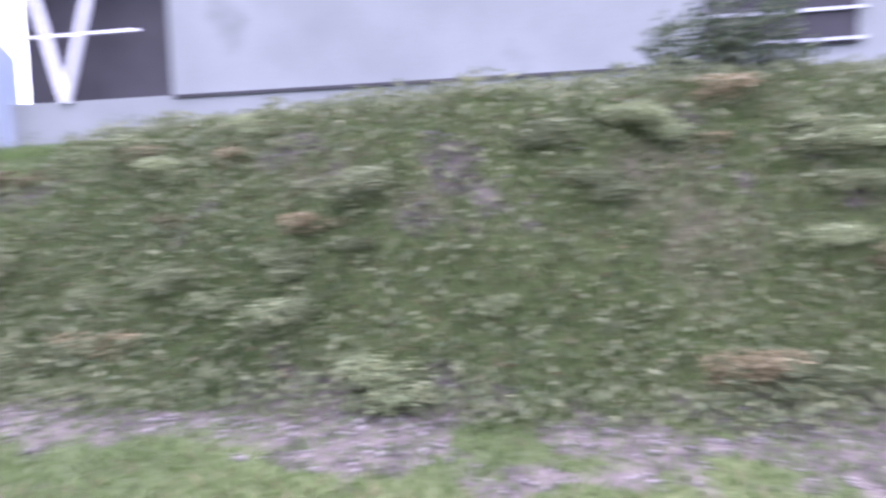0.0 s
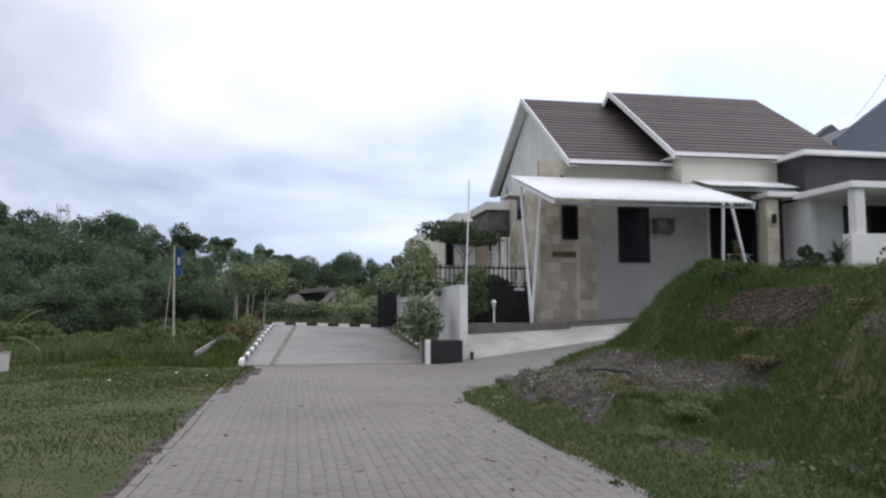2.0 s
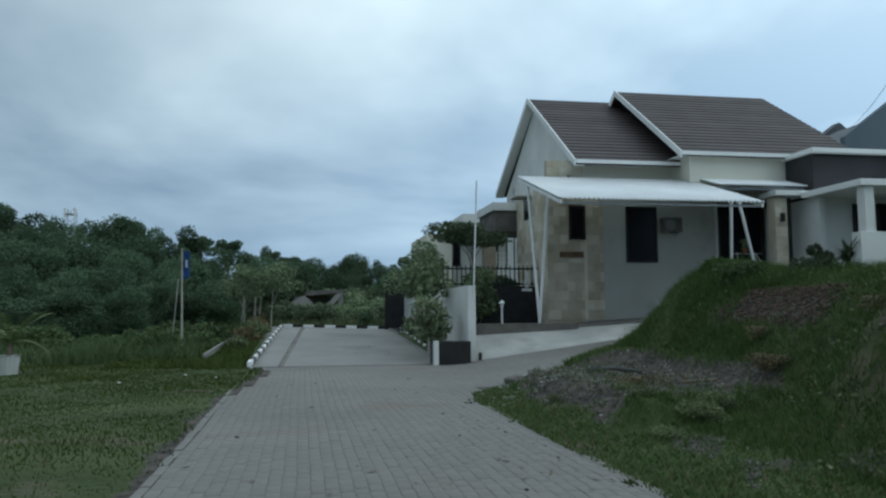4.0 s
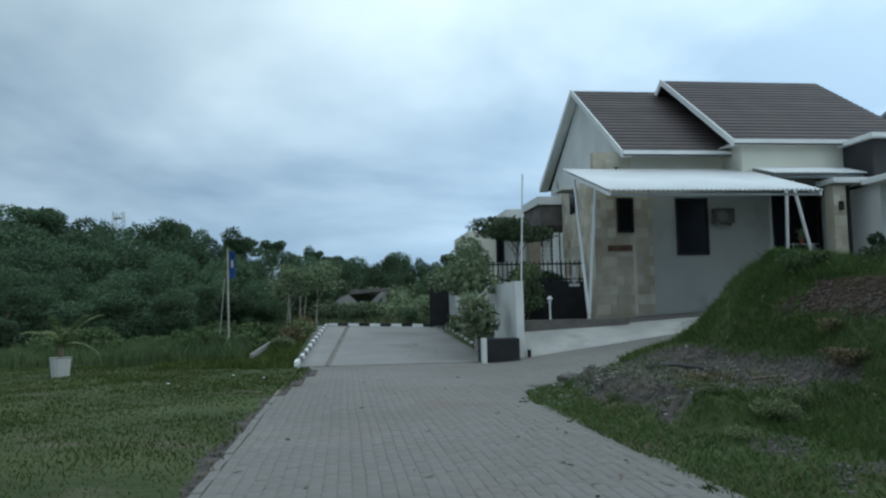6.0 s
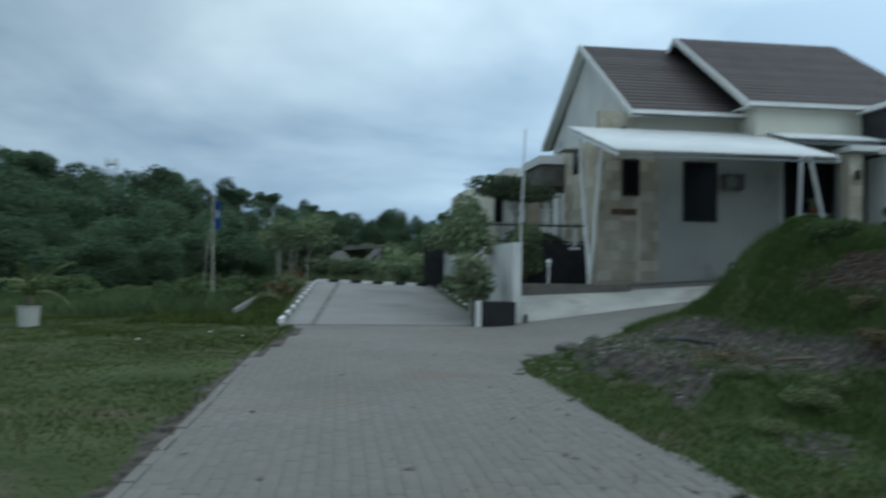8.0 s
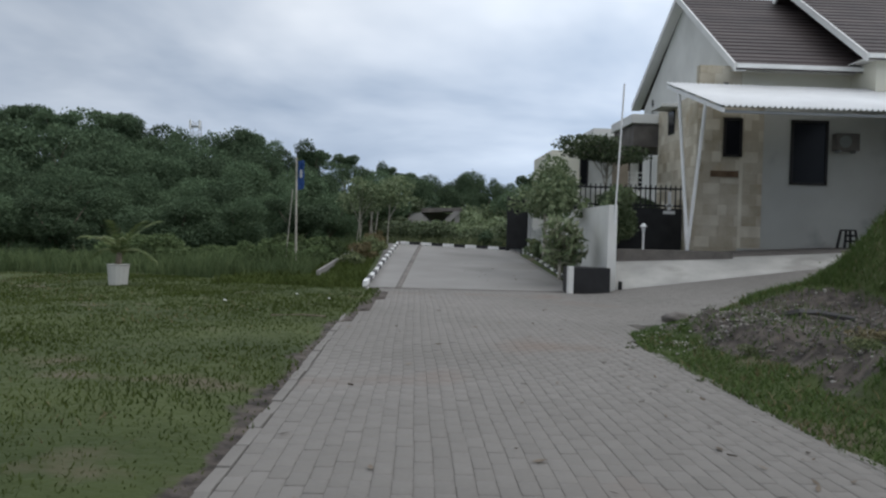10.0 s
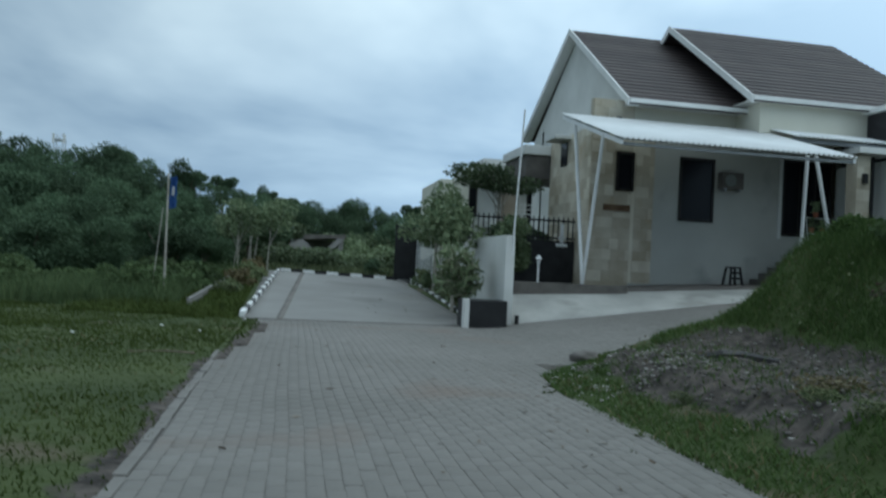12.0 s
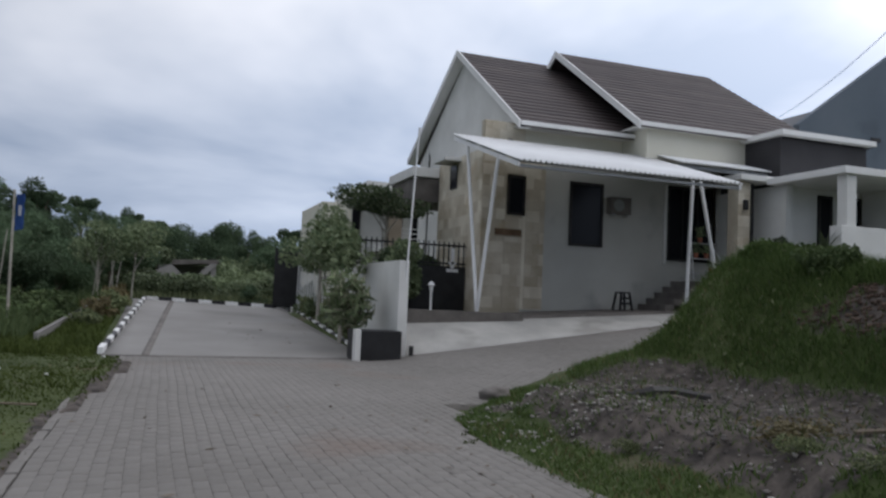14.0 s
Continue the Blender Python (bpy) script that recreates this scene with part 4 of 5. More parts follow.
bmesh.ops.solidify(bm, geom=bm.faces[:], thickness=0.006)
part("cloth", bm, M["blue_cloth"], banner, "blue cloth", True)
block("emblem", (-11.80, -11.74, -0.02, -0.008, 2.5, 2.72), M["galv"], banner, "pale mark on the cloth")
stake = thing("stake", (-12.2, 0.3, 0), "thin leaning wooden stake", "stake")
bm = bmesh.new()
tube(bm, [(-12.25, 0.4, -0.4), (-12.0, 0.1, 2.2)], 0.015, 6)
part("stake", bm, M["pale_bark"], stake)

# communications tower on the hill
tower = thing("lattice_tower", (-34, 70, 5), "far grey lattice communications tower", "tower")
tx, ty, tb, tt = -32.9, 66.0, 3.0, 12.6
for a, b in ((-1, -1), (1, -1), (1, 1), (-1, 1)):
    bm = bmesh.new()
    tube(bm, [(tx + 0.7 * a, ty + 0.7 * b, tb), (tx + 0.42 * a, ty + 0.42 * b, tt)], 0.045, 5)
    part("leg", bm, M["galv"], tower)
for k in range(8):
    z = 4.6 + k * 1.0
    w = 0.7 - 0.28 * (z - tb) / (tt - tb)
    bm = bmesh.new()
    for (a, b), (c, d) in (((-1, -1), (1, -1)), ((1, -1), (1, 1)), ((1, 1), (-1, 1)), ((-1, 1), (-1, -1))):
        tube(bm, [(tx + w * a, ty + w * b, z), (tx + w * c, ty + w * d, z + 0.95)], 0.03, 4)
    part("brace", bm, M["galv"], tower)
for a in (-1, 1):
    block("antenna", (tx + 0.5 * a - 0.09, tx + 0.5 * a + 0.09, ty - 0.6, ty - 0.45, 11.6, 12.6), M["white"], tower, "white panel antenna")
block("platform", (tx - 0.55, tx + 0.55, ty - 0.55, ty + 0.55, 11.9, 12.0), M["galv"], tower)

# ---- plants ----
rs = np.random.RandomState(7)


def cards(centres, size, stretch=1.6, up=0.25, rng=rs):
    """Leaf quads, folded along the middle, at the given places."""
    n = len(centres)
    size = np.broadcast_to(size, n)
    d = rng.normal(size=(n, 3))
    d[:, 2] += up
    d /= np.linalg.norm(d, axis=1)[:, None]
    e = np.cross(d, rng.normal(size=(n, 3)))
    e /= np.linalg.norm(e, axis=1)[:, None] + 1e-9
    a, b = d * (size * stretch / 2)[:, None], e * (size / 2)[:, None]
    v = np.stack([centres - a, centres + b * 0.8 - a * 0.1, centres + a, centres - b * 0.8 - a * 0.1], 1).reshape(-1, 3)
    f = np.arange(4 * n).reshape(n, 4)
    return v, f


def crown_points(lobes, n, rng, shell=0.55):
    """Points in the outer part of several lobes (x, y, z, rx, rz)."""
    w = np.array([l[3] ** 2 for l in lobes])
    pick = rng.choice(len(lobes), n, p=w / w.sum())
    d = rng.normal(size=(n, 3))
    d /= np.linalg.norm(d, axis=1)[:, None]
    r = shell + (1.06 - shell) * rng.random_sample(n) ** 0.7 + 0.28 * rng.random_sample(n) ** 5
    L = np.array(lobes)[pick]
    return L[:, :3] + d * r[:, None] * np.stack([L[:, 3], L[:, 3], L[:, 4]], 1)


def make_tree(name, height, spread, leaf, n, seed, mat, bark, label, flat=0.75, trunk=0.12, bare=0.35, lobes_n=9, up=0.25, reach=False):
    """A tapered trunk with limbs that reach into uneven lobes of many small leaf clumps."""
    rng = np.random.RandomState(seed)
    tree = thing(name, (0, 0, 0), label, "tree")
    lobes = []
    for k in range(lobes_n):
        a, r = rng.uniform(0, 6.28), spread * 0.62 * math.sqrt(rng.uniform(0.02, 1))
        z = height * rng.uniform(bare + 0.16, 0.86)
        s = spread * rng.uniform(0.26, 0.46)
        z = min(z, height - s * flat)
        lobes.append((r * math.cos(a), r * math.sin(a), z, s, s * flat))
    if reach:
        lift = height - max(l[2] + l[4] for l in lobes)
        lobes = [(l[0], l[1], l[2] + lift * l[2] / height, l[3], l[4]) for l in lobes]
    bm = bmesh.new()
    lean = rng.uniform(-0.06, 0.06, 2) * height
    t0, t1 = (0, 0, -0.4), (lean[0], lean[1], height * (bare + 0.25))
    tube(bm, [t0, (lean[0] * 0.3, lean[1] * 0.6, height * bare * 0.6), t1], [trunk, trunk * 0.8, trunk * 0.45], 7)
    for l in lobes:
        s = Vector(t0).lerp(Vector(t1), rng.uniform(0.6, 1.0))
        m = s.lerp(Vector(l[:3]), 0.5) + Vector((0, 0, 0.08 * height * rng.uniform(-0.5, 1)))
        tube(bm, [s, m, l[:3]], [trunk * 0.4, trunk * 0.28, trunk * 0.1], 5)
    part("trunk", bm, bark, tree)
    pts = crown_points(lobes, n, rng)
    v, f = cards(pts, leaf * rng.uniform(0.6, 1.4, n), 1.5, up, rng)
    soup("crown", v, f, mat, tree)
    return tree


def at_ground(x, y, dz=0.0):
    return float(land(np.array([x]), np.array([y]))[0]) + dz


# wooded slope across the valley
kinds = [make_tree("tree", 7.0, s, 0.115, int(n * 5.5), sd, M["far_leaf"], M["bark"], "dark green broadleaf tree on the wooded slope", fl, 0.16, b, ln, reach=True)
         for s, n, sd, fl, b, ln in ((3.0, 2600, 11, 0.8, 0.12, 12), (2.5, 2200, 12, 0.95, 0.15, 10), (3.4, 2400, 13, 0.55, 0.3, 9), (2.1, 800, 14, 0.5, 0.42, 8))]
AZ = (-16, -10, -8.4, -6, -4.8, -3.3, -1, 1.3, 3.7, 5.3, 7.9, 10.5, 12.3, 15.1, 17.5, 19.4, 26, 34, 44)
EL = (4.5, 4.4, 4.4, 3.7, 4.3, 3.8, 4.3, 4.65, 4.9, 5.45, 5.8, 6.3, 6.7, 6.75, 7.2, 7.1, 7.4, 7.2, 6.7)
trng = random.Random(21)
first = set()
for row, (dist, frac, gap) in enumerate(((31, 0.32, 3.6), (38, 0.52, 3.0), (48, 0.72, 2.7), (60, 0.88, 2.4), (74, 1.0, 1.6))):
    az = -15.0 + trng.random() if row > 1 else (3.0 if row else 8.0)
    while az < 46:
        d = dist * trng.uniform(0.93, 1.07)
        x, y = -8.7 - d * math.sin(radians(az)), -22.0 + d * math.cos(radians(az))
        g = at_ground(x, y)
        el = float(np.interp(az, AZ, EL)) * (frac * trng.uniform(0.86, 1.06)) if row < 4 else float(np.interp(az, AZ, EL)) * trng.uniform(0.93, 1.07)
        h = max(2.4, 1.18 + d * math.tan(radians(el)) - g)
        k = trng.choice((1, 2, 3, 3) if row > 3 else (0, 0, 1, 2))
        if not (-10.5 < x < -3 and y < 30):
            s = h / 7.0
            m = Matrix.Translation((x, y, g)) @ Matrix.Rotation(trng.uniform(0, 6.28), 4, "Z")
            wide = max(s, 0.62) * trng.uniform(0.9, 1.25) * (0.78 if row > 3 else 1.0)
            if k not in first:
                first.add(k)
                kinds[k].matrix_basis = m
                kinds[k].scale = (wide, wide, s)
            else:
                c = copy_thing(kinds[k], m)
                c.scale = (wide, wide, s)
        az += gap * trng.uniform(0.8, 1.25)
for k in kinds:
    k["group"] = "trees of the wooded slope"
for ob in scene.objects:
    if ob.parent is None and ob.name.split(".")[0] == "tree":
        ob["group"] = "trees of the wooded slope"

# garden by the ramp
def put(tree, x, y, z, turn=0.0):
    tree.matrix_basis = pose(x, y, z, 0, 0, turn)
    return tree


put(make_tree("frangipani_tree", 2.8, 1.1, 0.10, 1500, 31, M["light_leaf"], M["pale_bark"], "small frangipani tree with pale bent trunk", 0.7, 0.05, 0.45, 8), -5.0, -1.6, 0.1)
put(make_tree("garden_tree", 3.5, 1.2, 0.08, 3600, 32, M["light_leaf"], M["pale_bark"], "leafy garden tree beside the ramp", 0.8, 0.07, 0.3, 10), -4.7, 2.6, 0.35, 40)
put(make_tree("garden_tree", 3.0, 1.0, 0.08, 3000, 36, M["light_leaf"], M["bark"], "leafy garden tree behind the ramp fence", 0.8, 0.06, 0.3, 9), -3.8, 6.9, 0.55, 90)
put(make_tree("flat_topped_tree", 4.2, 1.9, 0.075, 4200, 33, M["leaf"], M["pale_bark"], "dark flat topped tree with tiers of leaves", 0.2, 0.06, 0.58, 13, 0.9), -2.7, 3.6, 0.5)
put(make_tree("shrub", 2.1, 0.75, 0.08, 2600, 34, M["light_leaf"], M["bark"], "yellow green bush behind the white wall", 0.9, 0.03, 0.15, 8), -3.45, -0.4, 0.6)
put(make_tree("shrub", 2.0, 0.9, 0.075, 3400, 35, M["leaf"], M["bark"], "dark clipped bush before the black gate", 0.9, 0.03, 0.1, 9), -3.0, 0.9, 0.6)
put(make_tree("shrub", 1.6, 0.7, 0.075, 2400, 37, M["leaf"], M["bark"], "dark clipped bush before the black gate", 0.9, 0.03, 0.1, 8), -1.6, 2.2, 0.9)
put(make_tree("shrub", 0.9, 0.55, 0.10, 700, 38, M["far_leaf"], M["bark"], "dark round shrub at the ramp end", 0.8, 0.03, 0.05, 7), -5.6, 9.8, 0.3)
for k, (x, y, h) in enumerate(((-4.75, 0.3, 0.8), (-4.7, 1.4, 0.7), (-4.78, -0.8, 0.75), (-4.65, 3.6, 0.6), (-4.6, 4.8, 0.65), (-4.55, 6.0, 0.6))):
    put(make_tree("shrub", h, 0.36, 0.08, 420, 50 + k, M["light_leaf"] if k % 2 else M["weed"], M["bark"], "low leafy shrub along the kerb", 0.8, 0.015, 0.05, 6), x, y, at_ground(x, y))
croton = thing("croton_bush", (-5.2, -3.0, 0.0), "variegated bush with long pale edged leaves", "bush")
bm = bmesh.new()
for k in range(6):
    a = k * 1.05
    tube(bm, [(-5.1, -3.1, 0.0), (-5.1 + 0.12 * math.cos(a), -3.1 + 0.12 * math.sin(a), 0.6), (-5.1 + 0.32 * math.cos(a), -3.1 + 0.3 * math.sin(a), 1.3)], [0.02, 0.015, 0.008], 5)
part("stem", bm, M["bark"], croton)
cr = np.random.RandomState(3)
cp = crown_points([(-5.2, -3.1, 1.15, 0.45, 0.42), (-5.35, -3.1, 0.75, 0.35, 0.3), (-5.0, -3.2, 0.8, 0.3, 0.35)], 520, cr, 0.35)
v, f = cards(cp, 0.075 * cr.uniform(0.7, 1.3, len(cp)), 4.2, -0.3, cr)
soup("leaves", v, f, M["light_leaf"], croton)
v, f = cards(cp + 0.012, 0.062 * cr.uniform(0.7, 1.3, len(cp)), 4.0, -0.3, cr)
soup("leaves", v, f, M["pale_leaf"], croton, "pale yellow leaf edges")

# staked young trees and bed shrubs
for k, (x, y, h) in enumerate(((-10.75, 9.0, 3.0), (-9.75, 9.4, 3.3), (-10.9, 11.0, 2.7))):
    put(make_tree("young_tree", h * 1.05, 1.15, 0.075, 2000, 70 + k, M["light_leaf"], M["pale_bark"], "young tree with a thin pale stem", 0.65, 0.03, 0.42, 12, 0.1), x, y, 0.2)
for k, (x0, x1, y) in enumerate(((-10.5, -10.3, 9.0), (-10.3, -10.1, 9.1), (-10.25, -10.38, 9.2), (-10.95, -10.75, 8.9))):
    st = thing("stake", (x0, y, 0.3), "pale wooden support stake of a young tree", "stake", "support stakes")
    bm = bmesh.new()
    tube(bm, [(x0, y, 0.1), (x1, y, 1.85)], 0.02, 6)
    part("stake", bm, M["pale_bark"], st)
for k, (x, y, h) in enumerate(((-10.1, 2.0, 0.55), (-10.0, 4.2, 0.6), (-9.9, 6.2, 0.55), (-10.3, 0.4, 0.4), (-10.2, 7.4, 0.6))):
    put(make_tree("shrub", h, 0.5, 0.07, 700, 80 + k, M["weed"] if k % 2 else M["dry"], M["bark"], "low brownish green shrub in the planting bed", 0.6, 0.012, 0.03, 8), x, y, at_ground(x, y))

# potted palm on the grass
palm = thing("potted_palm", (-14.5, -5.6, -0.1), "small palm in a pale concrete pot on the grass", "plant")
pgz = at_ground(-14.5, -5.6) - 0.03
bm = bmesh.new()
tube(bm, [(-14.5, -5.6, pgz), (-14.5, -5.6, pgz + 0.42), (-14.5, -5.6, pgz + 0.44)], [0.17, 0.21, 0.23], 14)
part("pot", bm, M["apron"], palm, "pale concrete pot")
bm = bmesh.new()
tube(bm, [(-14.5, -5.6, pgz + 0.4), (-14.48, -5.6, pgz + 0.68)], [0.07, 0.05], 8)
part("stem", bm, M["bark"], palm)
pv, pf = [], []
for k in range(11):
    a, tilt = k * 2.4, 0.5 + 0.35 * (k % 3)
    prev = None
    for j in range(8):
        u = j / 7
        r = 0.75 * u
        c = Vector((-14.48 + r * math.cos(a), -5.6 + r * math.sin(a), pgz + 0.66 + 1.0 * u * tilt - 0.6 * u * u * (0.9 if tilt > 0.8 else 1.1)))
        if prev is not None:
            side_v = Vector((-math.sin(a), math.cos(a), 0))
            for s in (-1, 1):
                for q in range(2):
                    b0 = prev.lerp(c, q * 0.5)
                    tip = b0 + side_v * s * 0.22 * (1 - 0.6 * u) + (c - prev).normalized() * 0.14 - Vector((0, 0, 0.05))
                    w = (c - prev).normalized() * 0.03
                    i = len(pv)
                    pv += [b0 - w, b0 + w, tip]
                    pf.append((i, i + 1, i + 2))
        prev = c
soup("fronds", pv, pf, M["palm"], palm)


# ---- grass, weeds and rubble ----
def blades(x, y, h, w, lean=0.5, base=land):
    n = len(x)
    z = base(x, y)
    a = rs.uniform(0, 6.28, n)
    b = rs.uniform(0, 6.28, n)
    l = lean * h * rs.uniform(0.2, 1, n)
    p = np.stack([x, y, z - 0.02], 1)
    s = np.stack([np.cos(a) * w / 2, np.sin(a) * w / 2, np.zeros(n)], 1)
    t = p + np.stack([np.cos(b) * l, np.sin(b) * l, h], 1)
    m = p + np.stack([np.cos(b) * l * 0.35, np.sin(b) * l * 0.35, h * 0.6], 1)
    v = np.stack([p - s, p + s, m + s * 0.7, t, m - s * 0.7], 1).reshape(-1, 3)
    i = np.arange(n)[:, None] * 5
    f = np.concatenate([i + np.array([0, 1, 2, 4]), np.concatenate([i + np.array([4, 2, 3]), i + 3], 1)])
    return v, f


def scatter(n, x0, x1, y0, y1, keep):
    x, y = rs.uniform(x0, x1, n), rs.uniform(y0, y1, n)
    k = keep(x, y)
    return x[k], y[k]


def bare_at(x, y):
    e = 0.05
    s = np.hypot(land(x + e, y) - land(x - e, y), land(x, y + e) - land(x, y - e)) / (2 * e)
    return soil_amount(x, y, s)


def grass(name, label, x, y, h, w, mat, lean=0.5, base=land):
    v, f = blades(x, y, h, w, lean, base)
    tri = f[len(f) // 2:, :3]
    quad = f[:len(f) // 2]
    faces = np.concatenate([tri, quad[:, :3], quad[:, [0, 2, 3]]])
    return tagged(soup(name, v, faces, mat), label, "grass", kind="stuff")


x, y = scatter(190000, -20, -9.1, -24, -2.5, lambda x, y: (x < road_left(y) - 0.1 + 0.1 * rough(x, y, 3)) & (rs.random_sample(len(x)) < np.clip(0.9 - (bare_at(x, y) * 0.8), 0, 1) * np.clip(1.25 - (-9.75 - x) / 12, 0.2, 1)))
d = np.hypot(x + 8.7, y + 21)
grass("lawn_grass", "short yellowish green grass of the field beside the lane", x, y, rs.uniform(0.015, 0.06, len(x)) * (1 + 0.5 * rough(x, y, 0.8)), 0.007 + 0.0014 * d, M["grass"], 0.9)
x, y = scatter(86000, -6.3, -4.2, -27, -9.1, lambda x, y: (x > np.interp(y, EDGE_Y, EDGE_X) - 0.10 + 0.13 * rough(x, y, 3)) & (rs.random_sample(len(x)) < 1 - 0.85 * bare_at(x, y)))
grass("verge_grass", "ragged grass along the edge of the lane", x, y, rs.uniform(0.02, 0.075, len(x)), 0.014, M["bank_grass"], 1.2)
x, y = scatter(240000, -5.0, 2.5, -27, -8.8, lambda x, y: (land(x, y) > np.where(y < -15.5, 0.02, 0.25)) & (y < -8.75) & (x > -4.9) & (rs.random_sample(len(x)) < (1 - 0.93 * bare_at(x, y)) * np.clip(1.2 - (x + 3) / 7, 0.25, 1)))
grass("bank_grass", "long grass on the bank", x, y, rs.uniform(0.03, 0.14, len(x)), 0.011, M["bank_grass"], 1.1)
x, y = scatter(52000, -3.6, 0.8, -14.0, -9.3, lambda x, y: (land(x, y) > 0.55) & (rough(x, y, 1.1) > -0.55) & (rs.random_sample(len(x)) < 0.9 - 1.3 * bare_at(x, y)))
grass("long_grass", "long arching grass on the crest of the bank", x, y, rs.uniform(0.10, 0.34, len(x)) * (1 + 0.35 * rough(x, y, 1.6)) * np.interp(x, [-3.6, -2.3, -1.4, 0.8], [0.3, 0.4, 0.9, 0.6]), 0.012, M["bank_grass"], 0.9)
x, y = scatter(26000, -26, -10.4, -3.5, 9, lambda x, y: (y > -2.6 + 0.8 * rough(x, y, 0.5)) & ((x < -11.2) | (y > 7)))
grass("tall_weeds", "tall dark weeds at the edge of the field", x, y, rs.uniform(0.2, 0.6, len(x)) * (1 + 0.5 * rough(x, y, 0.9)), 0.035, M["brush"], 0.7)
x, y = scatter(16000, -10, -3, 9.2, 26, lambda x, y: x > -99)
grass("tall_weeds", "tall weeds beyond the ramp", x, y, rs.uniform(0.2, 0.7, len(x)), 0.06, M["weed"], 0.5)

x, y = scatter(11000, -20, -9.75, -24, -2.5, lambda x, y: rough(x, y, 0.7) + 0.5 * rough(x, y, 2.1) > 0.3)
grass("dry_grass", "dry straw coloured blades in the field", x, y, rs.uniform(0.02, 0.07, len(x)), 0.012 + 0.001 * np.hypot(x + 8.7, y + 21), M["dry"], 1.2)
x, y = scatter(17000, -6.2, -0.5, -26, -9.6, lambda x, y: (bare_at(x, y) < 0.3) & (x > np.interp(y, EDGE_Y, EDGE_X) - 0.05) & (rough(x, y, 0.9) + 0.5 * rough(x, y, 2.4) > -0.3))
grass("dry_grass", "dry straw coloured blades on the verge and bank", x, y, rs.uniform(0.02, 0.10, len(x)), 0.014, M["dry"], 1.2)

# low hedge of bushes behind the field
hedge = put(make_tree("bush", 1.0, 0.8, 0.055, 4600, 140, M["brush"], M["bark"], "low dark wild bush at the edge of the field", 0.65, 0.02, 0.03, 12), -13.0, 1.0, at_ground(-13.0, 1.0, -0.1))
hrng = random.Random(8)
for k in range(34):
    x = -11.6 - 14 * hrng.random() ** 1.2
    y = hrng.uniform(-0.5, 9.0) - 0.1 * (x + 12)
    c = copy_thing(hedge, pose(x, y, at_ground(x, y, -0.1), 0, 0, hrng.uniform(0, 360)))
    f = hrng.uniform(0.6, 1.35)
    c.scale = (f * 1.2, f * 1.2, f * 0.8)
    c["group"] = "wild bushes by the field"
hedge["group"] = "wild bushes by the field"
# the light leaf colour stands in for distance haze beyond the ramp
ramp_bush = put(make_tree("bush", 1.15, 0.8, 0.06, 3800, 141, M["light_leaf"], M["bark"], "wild green bush beyond the ramp", 0.75, 0.02, 0.03, 12, reach=True), -8.2, 12.0, at_ground(-8.2, 12.0, -0.1))
ramp_bush["group"] = "wild bushes beyond the ramp"
for k in range(46):
    y = 11.5 + 26 * hrng.random()
    x = -11 + 9.5 * hrng.random() + (y - 11) * hrng.uniform(-0.25, 0.3)
    if -10 < x < -5 and 26 < y < 36:
        y = 24.0
    c = copy_thing(ramp_bush, pose(x, y, at_ground(x, y, -0.1), 0, 0, hrng.uniform(0, 360)))
    f = hrng.uniform(0.8, 1.5) * (0.8 + 0.04 * (y - 11))
    c.scale = (f * 1.3, f * 1.3, f)

for x, y, f in ((-5.6, 38.0, 2.8), (-3.4, 40.0, 3.2), (-7.6, 41.0, 2.9), (-9.6, 40.0, 3.0), (-1.0, 36.0, 2.8), (-11.6, 38.0, 2.8), (-4.6, 26.0, 1.6), (-3.6, 30.0, 2.0)):
    c = copy_thing(ramp_bush, pose(x, y, at_ground(x, y, -0.1), 0, 0, 50 * x))
    c.scale = (f, f, f)
x, y = scatter(30000, -13.0, -9.85, -4.4, 8.8, lambda x, y: rs.random_sample(len(x)) < 0.9)
grass("bed_grass", "rough grass in the bed beside the ramp", x, y, rs.uniform(0.04, 0.2, len(x)) * (1 + 0.5 * rough(x, y, 1.3)), 0.03, M["grass"], 1.0)
# grass that creeps over the paving
def creep(x, y):
    return paved(x, y) + 0.015


x, y = scatter(34000, -7.1, -6.1, -22, -10.8, lambda x, y: rough(x, y, 2.6) + 0.6 * rough(x, y, 6.0) > 0.62 + 1.0 * (-6.1 - x))
grass("creeping_grass", "small tufts that grow in the paving joints", x, y, rs.uniform(0.01, 0.04, len(x)), 0.014, M["grass"], 1.4, creep)

# broad leaved weeds on the bank
x, y = scatter(120000, -5.2, -1.0, -28, -9.2, lambda x, y: (rough(x, y, 0.9) + 0.4 * rough(x, y, 2.7) > np.where(y < -18.9, -0.75, -0.05)) & (bare_at(x, y) < np.where(y < -18.9, 0.95, 0.6)) & (land(x, y) > 0.02) & (y < np.where(x > -3, -9.2, -15.0)))
keep = rs.random_sample(len(x)) < np.interp(y, [-19.6, -18.4], [1.0, 0.06])
x, y = x[keep], y[keep]
pts = np.stack([x, y, land(x, y) + rs.uniform(0.0, 0.24, len(x)) * np.clip(0.75 + 0.6 * rough(x, y, 2.2), 0.15, 1.4)], 1)
v, f = cards(pts, rs.uniform(0.016, 0.045, len(x)), 1.7, 0.7)
tagged(soup("bank_weeds", v, f, M["weed"]), "broad leaved weeds over the bank", "weeds", kind="stuff")
x, y = scatter(17000, -5.2, -1.5, -27, -9.4, lambda x, y: (land(x, y) > 0.1) & ((y < -18.9) | (rs.random_sample(len(x)) < 0.08)))
pts = np.stack([x, y, land(x, y) + rs.uniform(0.0, 0.1, len(x))], 1)
v, f = cards(pts, rs.uniform(0.012, 0.032, len(x)), 2.2, 0.2)
